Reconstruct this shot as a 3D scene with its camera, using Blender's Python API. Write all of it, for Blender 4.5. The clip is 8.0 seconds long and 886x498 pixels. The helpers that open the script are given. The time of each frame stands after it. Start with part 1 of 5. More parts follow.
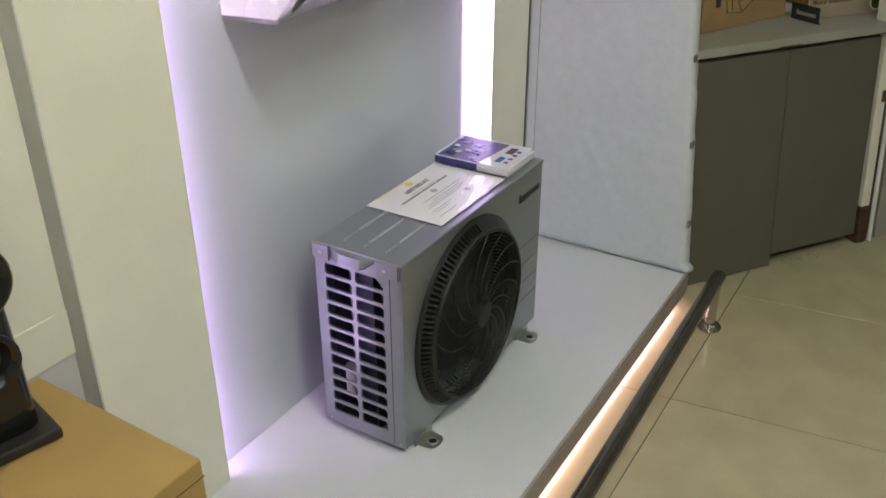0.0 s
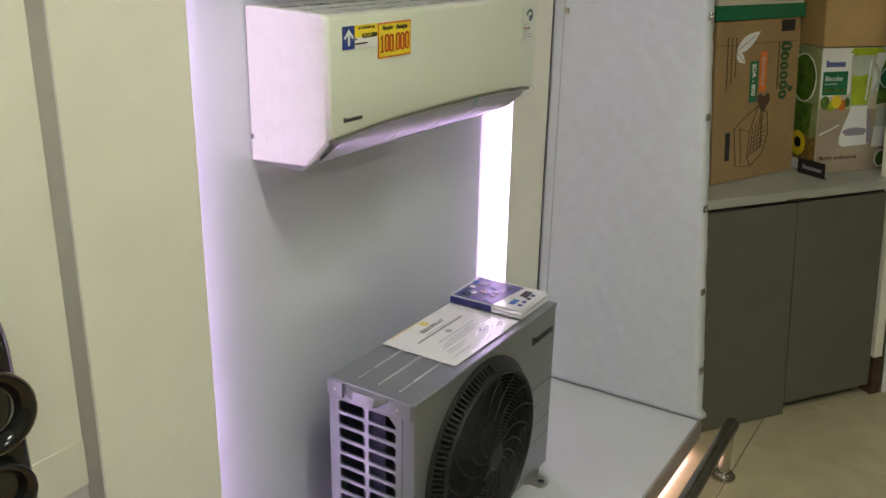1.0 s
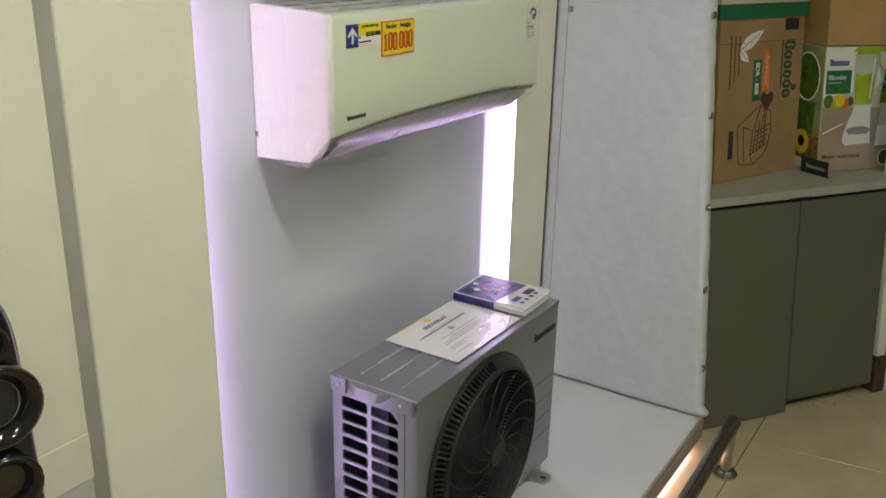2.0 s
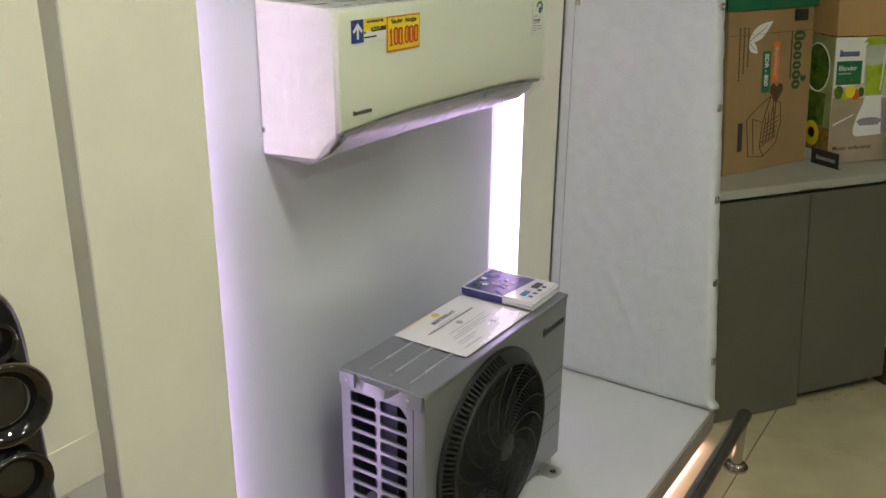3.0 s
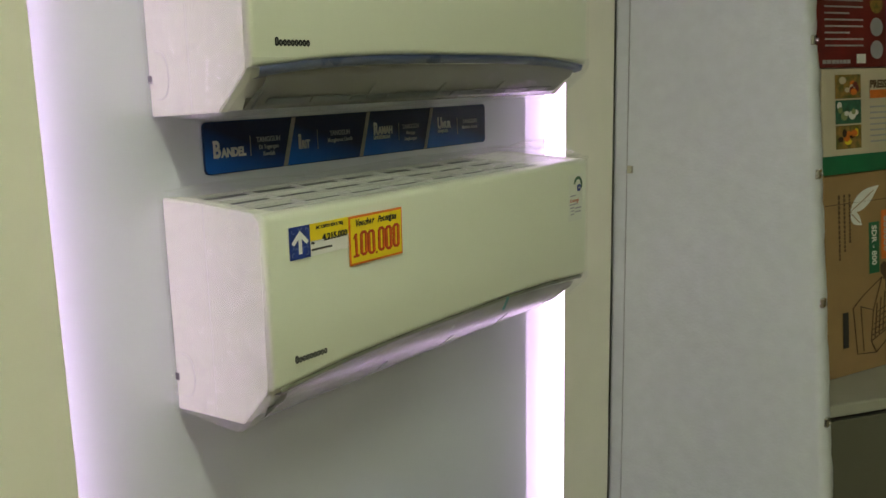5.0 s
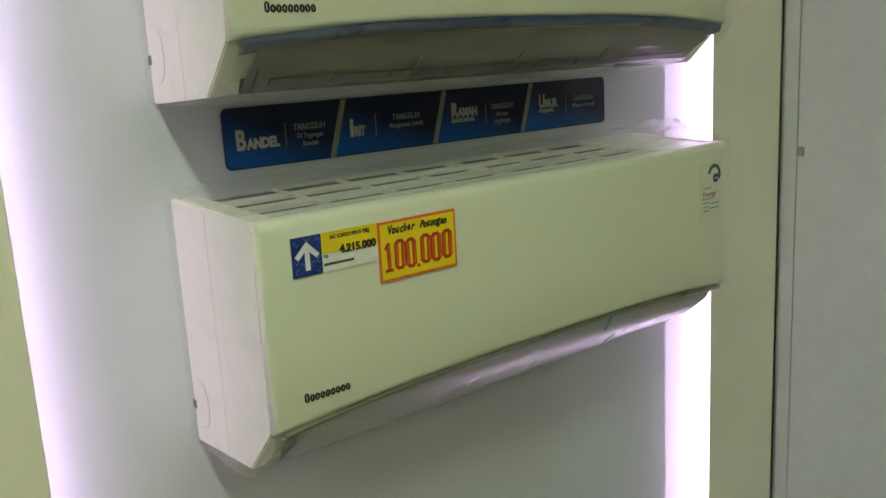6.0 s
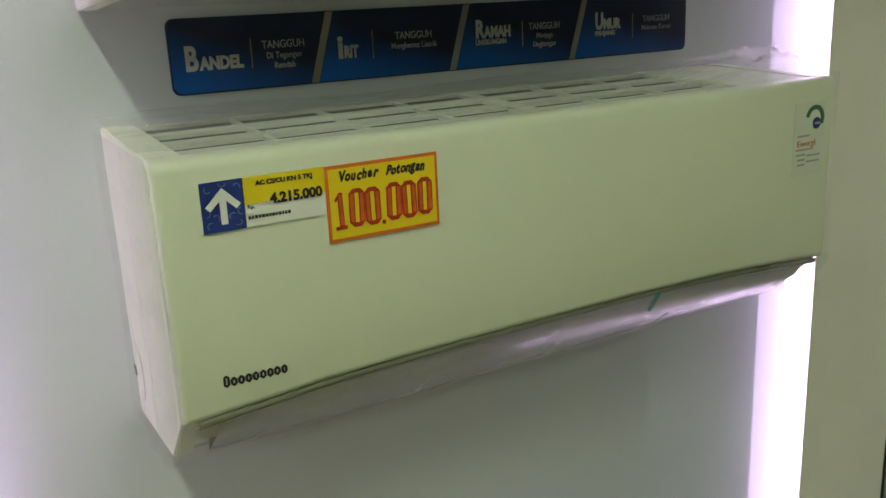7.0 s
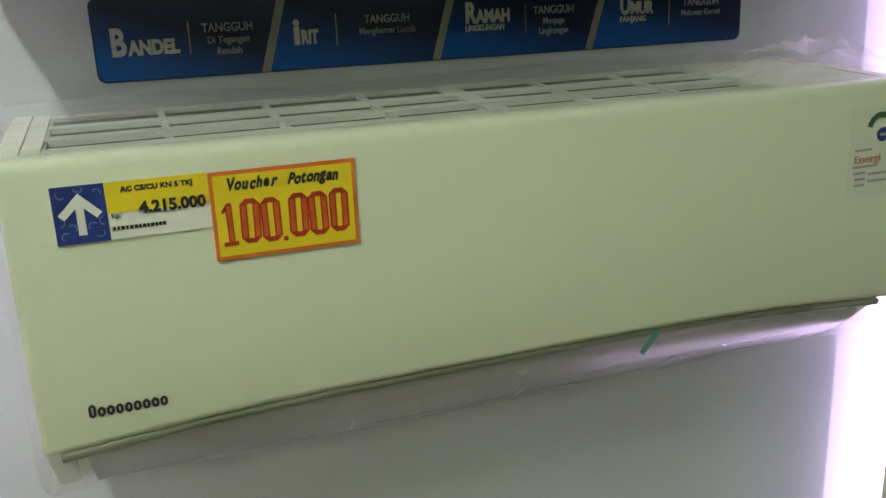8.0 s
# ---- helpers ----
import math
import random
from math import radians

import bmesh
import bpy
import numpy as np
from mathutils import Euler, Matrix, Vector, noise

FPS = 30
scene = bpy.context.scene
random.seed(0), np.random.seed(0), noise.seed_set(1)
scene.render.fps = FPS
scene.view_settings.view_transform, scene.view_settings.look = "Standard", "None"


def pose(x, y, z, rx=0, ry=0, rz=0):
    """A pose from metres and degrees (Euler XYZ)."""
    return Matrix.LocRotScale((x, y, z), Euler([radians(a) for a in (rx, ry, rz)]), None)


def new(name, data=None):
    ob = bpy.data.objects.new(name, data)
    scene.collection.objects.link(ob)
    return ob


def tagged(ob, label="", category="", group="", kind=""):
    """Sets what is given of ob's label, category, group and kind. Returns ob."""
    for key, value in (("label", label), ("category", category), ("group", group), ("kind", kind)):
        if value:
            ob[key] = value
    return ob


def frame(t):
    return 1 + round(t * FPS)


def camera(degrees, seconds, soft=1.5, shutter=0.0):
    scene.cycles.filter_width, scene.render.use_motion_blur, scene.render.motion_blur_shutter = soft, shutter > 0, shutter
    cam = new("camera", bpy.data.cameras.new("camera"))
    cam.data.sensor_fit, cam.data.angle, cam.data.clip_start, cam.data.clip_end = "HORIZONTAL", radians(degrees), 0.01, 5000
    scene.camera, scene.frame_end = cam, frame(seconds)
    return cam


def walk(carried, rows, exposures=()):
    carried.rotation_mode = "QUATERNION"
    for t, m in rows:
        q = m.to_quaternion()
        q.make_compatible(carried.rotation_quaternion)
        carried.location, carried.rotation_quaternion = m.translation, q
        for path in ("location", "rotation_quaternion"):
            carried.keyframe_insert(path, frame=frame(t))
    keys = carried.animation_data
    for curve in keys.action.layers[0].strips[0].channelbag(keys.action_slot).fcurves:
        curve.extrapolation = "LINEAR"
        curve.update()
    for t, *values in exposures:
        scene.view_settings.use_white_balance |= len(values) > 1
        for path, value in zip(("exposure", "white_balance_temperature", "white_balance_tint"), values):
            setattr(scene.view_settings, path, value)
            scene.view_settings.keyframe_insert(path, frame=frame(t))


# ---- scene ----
cam = camera(52.8, 8.0, 1.5, 0.12)
METRES, EYE, TILT, LEAN, TURN = 1.5, 1.5, 0.0, 0.0, 31.3
ROWS = [
    (0.0, 0.0, 0.0, 0.0, -0.03, -28.2, 0.06),
    (0.5, -0.0003, -0.0116, 0.0135, 0.5, -22.5, -0.43),
    (1.0, -0.0042, -0.0228, 0.0177, 1.34, -19.5, -1.08),
    (1.5, -0.0036, -0.0301, 0.0192, 1.49, -19.5, -1.31),
    (3.0, 0.0048, -0.0308, 0.0196, 2.25, -19.99, -0.51),
    (3.5, 0.0136, -0.0203, 0.0262, 1.21, -17.02, -0.63),
    (4.0, 0.0291, 0.0569, 0.0192, 1.28, -15.17, 1.05),
    (4.5, 0.0284, 0.2201, 0.0307, 2.05, -11.83, 0.48),
    (6.0, 0.141, 0.546, 0.0225, 18.9, -12.14, 3.06),
    (6.5, 0.1714, 0.6271, 0.0129, 24.36, -13.72, 2.61),
    (7.0, 0.1845, 0.7189, -0.002, 28.4, -15.75, 2.6),
    (7.5, 0.1929, 0.8054, -0.0079, 32.64, -16.36, 2.3),
    (8.0, 0.2417, 0.8614, -0.0082, 38.65, -16.49, 2.31),
]
EXPO = [(0.0, 0.23, 6230, 16), (1.0, 0.10, 6480, 14), (3.5, 0.18, 6550, 12), (4.5, -0.26, 6950, 7), (6.0, -0.30, 6950, -7), (6.5, -0.32, 6950, -7), (7.5, -0.33, 6700, -4), (8.0, -0.13, 6480, -1)]
walk(cam, [(t, pose(0, 0, EYE, TILT, LEAN, TURN) @ pose(METRES * x, METRES * y, METRES * z, 90 + pitch, roll, yaw)) for t, x, y, z, yaw, pitch, roll in ROWS], EXPO)

# ---------------------------------------------------------------- world and lights
world = bpy.data.worlds.new("world")
scene.world = world
world.use_nodes = True
world.node_tree.nodes["Background"].inputs[0].default_value = (0.9, 0.95, 1.0, 1)
world.node_tree.nodes["Background"].inputs[1].default_value = 0.02
LAMP_COL, LAMP_W, LAMP_FAR_W = (0.97, 1.0, 0.82), 138.0, 54.0
LED_COL, LED_W, LED_SIDE_W = (0.81, 0.55, 1.0), 5.5, 19.0
WARM_COL, WARM_W = (1.0, 0.64, 0.66), 8.5


# ---------------------------------------------------------------- materials
def mat(name, col, rough=0.5, metal=0.0, vary=0.06, scale=12.0, bump=0.0, bscale=180.0, coat=0.0, col2=None, spec=0.5, detail=6.0):
    m = bpy.data.materials.new(name)
    m.use_nodes = True
    nt = m.node_tree
    b = nt.nodes["Principled BSDF"]
    b.inputs["Roughness"].default_value = rough
    b.inputs["Metallic"].default_value = metal
    b.inputs["Coat Weight"].default_value = coat
    b.inputs["Coat Roughness"].default_value = 0.04
    b.inputs["Specular IOR Level"].default_value = spec
    tc = nt.nodes.new("ShaderNodeTexCoord")
    n1 = nt.nodes.new("ShaderNodeTexNoise")
    n1.inputs["Scale"].default_value = scale
    n1.inputs["Detail"].default_value = detail
    nt.links.new(tc.outputs["Object"], n1.inputs["Vector"])
    ramp = nt.nodes.new("ShaderNodeValToRGB")
    lo = col2 or tuple(c * (1 - 2.2 * vary) for c in col)
    ramp.color_ramp.elements[0].position, ramp.color_ramp.elements[1].position = 0.3, 0.68
    ramp.color_ramp.elements[0].color = (*lo, 1)
    ramp.color_ramp.elements[1].color = (*col, 1)
    nt.links.new(n1.outputs["Fac"], ramp.inputs["Fac"])
    nt.links.new(ramp.outputs["Color"], b.inputs["Base Color"])
    n2 = nt.nodes.new("ShaderNodeTexNoise")
    n2.inputs["Scale"].default_value = bscale
    n2.inputs["Detail"].default_value = 3.0
    nt.links.new(tc.outputs["Object"], n2.inputs["Vector"])
    mr = nt.nodes.new("ShaderNodeMapRange")
    mr.inputs["To Min"].default_value = max(0.02, rough - 0.07)
    mr.inputs["To Max"].default_value = min(1.0, rough + 0.07)
    nt.links.new(n1.outputs["Fac"], mr.inputs["Value"])
    nt.links.new(mr.outputs["Result"], b.inputs["Roughness"])
    if bump:
        bp = nt.nodes.new("ShaderNodeBump")
        bp.inputs["Strength"].default_value = bump
        bp.inputs["Distance"].default_value = 0.002
        nt.links.new(n2.outputs["Fac"], bp.inputs["Height"])
        nt.links.new(bp.outputs["Normal"], b.inputs["Normal"])
    return m


def glow(name, col, watts):
    m = bpy.data.materials.new(name)
    m.use_nodes = True
    b = m.node_tree.nodes["Principled BSDF"]
    b.inputs["Base Color"].default_value = (0.8, 0.8, 0.8, 1)
    b.inputs["Emission Color"].default_value = (*col, 1)
    b.inputs["Emission Strength"].default_value = watts
    return m


def film_mat(name, share=0.16, rough=0.12, bscale=22.0, strength=0.9, tint=(1, 1, 1), stretch=(1.0, 0.35, 1.6), haze=0.07):
    """Clear wrinkled plastic film: mostly see-through, with broken gloss."""
    m = bpy.data.materials.new(name)
    m.use_nodes = True
    nt = m.node_tree
    out = nt.nodes["Material Output"]
    nt.nodes.remove(nt.nodes["Principled BSDF"])
    tr = nt.nodes.new("ShaderNodeBsdfTransparent")
    tr.inputs["Color"].default_value = (*tint, 1)
    gl = nt.nodes.new("ShaderNodeBsdfGlossy")
    gl.inputs["Roughness"].default_value = rough
    tc = nt.nodes.new("ShaderNodeTexCoord")
    mp = nt.nodes.new("ShaderNodeMapping")
    mp.inputs["Scale"].default_value = stretch
    nz = nt.nodes.new("ShaderNodeTexNoise")
    nz.inputs["Scale"].default_value = bscale
    nz.inputs["Detail"].default_value = 5.0
    nz.inputs["Distortion"].default_value = 1.2
    bp = nt.nodes.new("ShaderNodeBump")
    bp.inputs["Strength"].default_value = strength
    bp.inputs["Distance"].default_value = 0.02
    mix = nt.nodes.new("ShaderNodeMixShader")
    mix.inputs["Fac"].default_value = share
    nt.links.new(tc.outputs["Object"], mp.inputs["Vector"])
    nt.links.new(mp.outputs["Vector"], nz.inputs["Vector"])
    nt.links.new(nz.outputs["Fac"], bp.inputs["Height"])
    nt.links.new(bp.outputs["Normal"], gl.inputs["Normal"])
    nt.links.new(tr.outputs[0], mix.inputs[1])
    nt.links.new(gl.outputs[0], mix.inputs[2])
    df = nt.nodes.new("ShaderNodeBsdfDiffuse")
    df.inputs["Color"].default_value = (0.85, 0.86, 0.84, 1)
    hz = nt.nodes.new("ShaderNodeMixShader")
    mr = nt.nodes.new("ShaderNodeMapRange")
    mr.inputs["From Min"].default_value, mr.inputs["From Max"].default_value = 0.45, 0.75
    mr.inputs["To Min"].default_value, mr.inputs["To Max"].default_value = haze * 0.5, haze * 2.0
    nt.links.new(nz.outputs["Fac"], mr.inputs["Value"])
    nt.links.new(mr.outputs["Result"], hz.inputs["Fac"])
    nt.links.new(mix.outputs[0], hz.inputs[1])
    nt.links.new(df.outputs[0], hz.inputs[2])
    nt.links.new(hz.outputs[0], out.inputs["Surface"])
    return m


M_WALL = mat("gloss_wall_panel", (0.60, 0.63, 0.69), 0.07, vary=0.02, scale=2.0, bump=0.005, bscale=6.0, detail=2.0, coat=1.0, spec=0.5)
M_WALL.node_tree.nodes["Principled BSDF"].inputs["Coat IOR"].default_value = 1.55
M_WALL.node_tree.nodes["Principled BSDF"].inputs["Coat Roughness"].default_value = 0.02
M_PILLAR = mat("cream_board", (0.82, 0.805, 0.69), 0.42, vary=0.03, scale=5.0, bump=0.04, bscale=60)
# base board's own grey; on the pillar returns it is painted shade
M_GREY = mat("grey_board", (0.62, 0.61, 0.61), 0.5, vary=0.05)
M_PODIUM = mat("white_laminate", (0.62, 0.63, 0.66), 0.16, vary=0.03, scale=4.0, bump=0.02, bscale=30)
M_FASCIA = mat("taupe_edging", (0.30, 0.27, 0.24), 0.45, vary=0.1, scale=20)
M_PLINTH = mat("plinth_board", (0.45, 0.42, 0.38), 0.6)
M_TILE = mat("beige_floor_tile", (0.47, 0.42, 0.265), 0.14, vary=0.07, scale=7.0, bump=0.015, bscale=14)
M_GROUT = mat("dark_grout", (0.15, 0.115, 0.075), 0.85, vary=0.2, scale=40)
M_CEIL = mat("ceiling_paint", (0.75, 0.75, 0.72), 0.8)
M_ROOM = mat("shop_wall_paint", (0.34, 0.33, 0.29), 0.7, vary=0.06, scale=3)
M_SHEET = mat("white_nonwoven_sheet", (0.67, 0.70, 0.75), 0.75, vary=0.03, scale=34.0, bump=0.5, bscale=150)
M_BLACK = mat("black_gap_strip", (0.03, 0.03, 0.027), 0.6)
M_ACW = mat("ivory_plastic", (0.725, 0.76, 0.635), 0.30, vary=0.006, scale=1.5, detail=0.0)
M_ACG = mat("pale_grille_plastic", (0.62, 0.64, 0.60), 0.35, vary=0.03)
# grey-green taken nearly to black, so the gaps' shade is in the colour
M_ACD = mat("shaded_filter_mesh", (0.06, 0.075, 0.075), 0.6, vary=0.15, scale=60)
M_TRIM = mat("olive_trim_strip", (0.17, 0.18, 0.13), 0.3)
M_RED2 = mat("bright_red_marker", (0.76, 0.14, 0.025), 0.5, vary=0.15, scale=90)
M_BLUETRIM = mat("blue_grey_trim", (0.055, 0.075, 0.15), 0.28)
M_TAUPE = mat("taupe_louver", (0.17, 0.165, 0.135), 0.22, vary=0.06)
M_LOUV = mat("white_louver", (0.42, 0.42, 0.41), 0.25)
M_FILM = film_mat("clear_wrap_film", 0.10, 0.08, strength=0.5, haze=0.04)
M_FILM3 = film_mat("crinkled_wrap_film", 0.15, 0.08, 26.0, 1.0, stretch=(2.4, 0.5, 1.0), haze=0.10)
M_ACS = mat("grey_grille_plastic", (0.56, 0.58, 0.53), 0.35, vary=0.03)
M_FILM2 = film_mat("heavy_wrap_film", 0.17, 0.05, 9.0, 0.3, haze=0.02)
M_SILVER = mat("silver_painted_steel", (0.285, 0.305, 0.325), 0.30, metal=0.55, vary=0.012, scale=2.5, detail=1.0)
# paler copy of the lid's silver, a highlight painted onto the ridges
M_RIDGE = mat("ridge_highlight_paint", (0.44, 0.45, 0.47), 0.28, metal=0.3, vary=0.01, scale=6)
M_SILVERD = mat("silver_seam", (0.16, 0.16, 0.17), 0.4, metal=0.4)
M_FAN = mat("charcoal_grille", (0.020, 0.021, 0.021), 0.48, vary=0.08, spec=0.35)
# near-black carries the shade inside the condenser; also serves dark prints
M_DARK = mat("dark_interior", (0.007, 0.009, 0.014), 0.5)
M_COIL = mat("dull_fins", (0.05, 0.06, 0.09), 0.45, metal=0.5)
M_ZINC = mat("galvanised_bracket", (0.55, 0.55, 0.52), 0.32, metal=0.9, vary=0.1, scale=40)
M_PAPER = mat("white_card", (0.82, 0.82, 0.80), 0.5, vary=0.02)
M_GLOSSP = mat("gloss_paper", (0.80, 0.80, 0.82), 0.12, vary=0.02, coat=0.5)
M_BROWN = mat("kraft_cardboard", (0.37, 0.235, 0.11), 0.75, vary=0.07, scale=9, bump=0.12, bscale=90)
M_BROWN2 = mat("tan_cardboard", (0.40, 0.255, 0.085), 0.72, vary=0.06, scale=8, bump=0.12, bscale=90)
M_BROWN3 = mat("ochre_cardboard", (0.47, 0.30, 0.125), 0.72, vary=0.06, scale=8, bump=0.12, bscale=90)
M_GLASSP = mat("pale_green_print", (0.36, 0.44, 0.20), 0.4, vary=0.2, scale=12)
M_GREEND = mat("dark_green_print", (0.03, 0.10, 0.04), 0.5, vary=0.1)
M_LILAC = mat("lilac_print", (0.30, 0.28, 0.36), 0.4)
M_TEALP = mat("teal_green_print", (0.04, 0.16, 0.10), 0.4, vary=0.3, scale=50)
M_BRONZEP = mat("tan_print", (0.35, 0.22, 0.12), 0.3)
M_TAN = mat("tan_table_print", (0.42, 0.34, 0.25), 0.35, vary=0.10, scale=9)
M_GLASSJ = mat("pale_glass_print", (0.55, 0.60, 0.50), 0.3, vary=0.12, scale=25)
M_CREAM = mat("cream_print", (0.62, 0.55, 0.42), 0.45, vary=0.05)
M_INK = mat("black_ink", (0.02, 0.02, 0.022), 0.5)
M_INKB = mat("brown_ink", (0.09, 0.05, 0.025), 0.7)
M_YEL = mat("yellow_card", (0.85, 0.66, 0.03), 0.45, vary=0.04)
M_ORA = mat("orange_marker", (0.80, 0.20, 0.03), 0.5, vary=0.1, scale=60)
M_RED = mat("red_marker", (0.55, 0.045, 0.02), 0.5, vary=0.2, scale=90)
M_BLUE = mat("blue_print", (0.02, 0.05, 0.30), 0.4, vary=0.2, scale=70)
M_LABEL = mat("pale_label_paper", (0.72, 0.75, 0.66), 0.35, vary=0.02)
M_ARC = mat("grey_green_print", (0.05, 0.14, 0.07), 0.4)
M_PALERED = mat("faded_red_print", (0.62, 0.25, 0.17), 0.4)
M_INKG = mat("grey_ink", (0.13, 0.13, 0.15), 0.5)
M_FLECK = mat("pale_blue_print", (0.14, 0.19, 0.42), 0.4)
M_WHITE = mat("white_print", (0.80, 0.80, 0.80), 0.5, vary=0.02)
def fade_print(name, a, b):
    """Print that fades from colour a at its lower left to colour b."""
    m = mat(name, b, 0.22, vary=0.0)
    nt = m.node_tree
    tc = nt.nodes.new("ShaderNodeTexCoord")
    sp = nt.nodes.new("ShaderNodeSeparateXYZ")
    ad = nt.nodes.new("ShaderNodeMath")
    ad.operation = "MULTIPLY_ADD"
    ad.inputs[1].default_value = 0.75
    rp = nt.nodes.new("ShaderNodeValToRGB")
    rp.color_ramp.elements[0].position, rp.color_ramp.elements[1].position = 0.12, 0.95
    rp.color_ramp.elements[0].color, rp.color_ramp.elements[1].color = (*a, 1), (*b, 1)
    nt.links.new(tc.outputs["Generated"], sp.inputs[0])
    nt.links.new(sp.outputs["Y"], ad.inputs[0])
    nt.links.new(sp.outputs["Z"], ad.inputs[2])
    nt.links.new(ad.outputs[0], rp.inputs[0])
    nt.links.new(rp.outputs[0], nt.nodes["Principled BSDF"].inputs["Base Color"])
    return m


M_SIGNF = fade_print("blue_fade_print", (0.006, 0.095, 0.40), (0.008, 0.016, 0.055))
M_SIGN = mat("navy_sign", (0.012, 0.035, 0.11), 0.22, vary=0.1, scale=5)
M_SIGNB = mat("bright_blue_print", (0.01, 0.12, 0.42), 0.25, vary=0.2, scale=8)
M_SIGNG = mat("grey_divider", (0.24, 0.23, 0.20), 0.3)
M_SIGNT = mat("pale_lettering", (0.47, 0.49, 0.47), 0.4)
M_SIGND = mat("dim_lettering", (0.29, 0.31, 0.33), 0.4)
M_CAB = mat("grey_green_laminate", (0.118, 0.116, 0.088), 0.42, vary=0.05, scale=6, bump=0.05, bscale=120)
M_CTOP = mat("pale_counter_top", (0.38, 0.38, 0.32), 0.4, vary=0.06, scale=9)
# near-black brown painted where gaps of the cabinet and frame lie in shade
M_SHADOW = mat("recess_shade_paint", (0.05, 0.045, 0.035), 0.7)
M_SPK = mat("gloss_black_plastic", (0.010, 0.010, 0.011), 0.10, vary=0.1, coat=0.3)
M_SPKM = mat("matt_black_plastic", (0.018, 0.017, 0.016), 0.5)
M_BRONZE = mat("bronze_ring", (0.20, 0.15, 0.10), 0.3, metal=0.8)
M_CONE = mat("grey_metal_cone", (0.40, 0.40, 0.37), 0.3, metal=0.7)
M_RAIL = mat("dark_steel_tube", (0.20, 0.185, 0.165), 0.22, metal=0.8, vary=0.15, scale=25)
M_STEEL = mat("polished_steel", (0.60, 0.58, 0.53), 0.16, metal=1.0, vary=0.05)
M_GREEN = mat("green_print", (0.012, 0.16, 0.07), 0.35, vary=0.1)
M_LEAF = mat("fresh_green_print", (0.12, 0.24, 0.03), 0.4, vary=0.35, scale=30)
M_LIME = mat("lime_print", (0.42, 0.55, 0.03), 0.4, vary=0.15, scale=25)
M_REDBOX = mat("dark_red_print", (0.20, 0.02, 0.018), 0.35, vary=0.2, scale=9)
M_PINK = mat("magenta_print", (0.42, 0.02, 0.16), 0.35)
M_FOOD = mat("food_print", (0.40, 0.22, 0.06), 0.45, vary=0.4, scale=60, col2=(0.06, 0.09, 0.02))
M_GREYP = mat("grey_print", (0.40, 0.40, 0.44), 0.4)
M_VIOLET = mat("violet_print", (0.05, 0.04, 0.24), 0.3, vary=0.5, scale=30, col2=(0.01, 0.02, 0.08))
M_TEAL = mat("teal_tape", (0.06, 0.26, 0.25), 0.3)
M_RUST = mat("worn_brown_wood", (0.09, 0.05, 0.03), 0.7, vary=0.3, scale=40, bump=0.4)
M_LED = glow("lavender_led", LED_COL, LED_W)
M_WARM = glow("warm_led", WARM_COL, WARM_W)
M_LAMP = glow("ceiling_diffuser", LAMP_COL, LAMP_W)
M_LAMPF = glow("far_ceiling_diffuser", LAMP_COL, LAMP_FAR_W)
M_LEDS = glow("lavender_led_side", LED_COL, LED_SIDE_W)


# ---------------------------------------------------------------- mesh helpers
def box(x0, x1, y0, y1, z0, z1, b=0.0, seg=2):
    bm = bmesh.new()
    bmesh.ops.create_cube(bm, size=1.0)
    for v in bm.verts:
        v.co = Vector((x0 + (v.co.x + 0.5) * (x1 - x0), y0 + (v.co.y + 0.5) * (y1 - y0), z0 + (v.co.z + 0.5) * (z1 - z0)))
    if b:
        bmesh.ops.bevel(bm, geom=bm.edges[:], offset=b, segments=seg, affect="EDGES", profile=0.5)
    return bm


def rod(p, q, r, seg=16, r2=None):
    """A round bar from p to q."""
    p, q = Vector(p), Vector(q)
    bm = bmesh.new()
    bmesh.ops.create_cone(bm, cap_ends=True, segments=seg, radius1=r, radius2=r if r2 is None else r2, depth=(q - p).length)
    turn = (q - p).to_track_quat("Z", "Y").to_matrix().to_4x4()
    bm.transform(Matrix.Translation((p + q) / 2) @ turn)
    return bm


def prism(pts, y0, y1, b=0.0):
    """The outline pts in x and z, drawn out along y."""
    bm = bmesh.new()
    f = bm.faces.new([bm.verts.new((x, y0, z)) for x, z in pts])
    r = bmesh.ops.extrude_face_region(bm, geom=[f])
    bmesh.ops.translate(bm, verts=[v for v in r["geom"] if isinstance(v, bmesh.types.BMVert)], vec=(0, y1 - y0, 0))
    bmesh.ops.recalc_face_normals(bm, faces=bm.faces[:])
    if b:
        bmesh.ops.bevel(bm, geom=[e for e in bm.edges if e.calc_face_angle(0) > 0.5], offset=b, segments=2, affect="EDGES")
    return bm


def sweep(path, r, seg=6, closed=False):
    """A thin round wire along a path of points."""
    bm = bmesh.new()
    n = len(path)
    rings = []
    for i in range(n):
        a = path[(i - 1) % n] if closed or i else path[i]
        c = path[(i + 1) % n] if closed or i < n - 1 else path[i]
        q = (Vector(c) - Vector(a)).to_track_quat("Z", "Y")
        rings.append([bm.verts.new(Vector(path[i]) + q @ Vector((r * math.cos(k * math.tau / seg), r * math.sin(k * math.tau / seg), 0))) for k in range(seg)])
    for i in range(n if closed else n - 1):
        a, c = rings[i], rings[(i + 1) % n]
        for k in range(seg):
            bm.faces.new((a[k], a[(k + 1) % seg], c[(k + 1) % seg], c[k]))
    bmesh.ops.recalc_face_normals(bm, faces=bm.faces[:])
    return bm


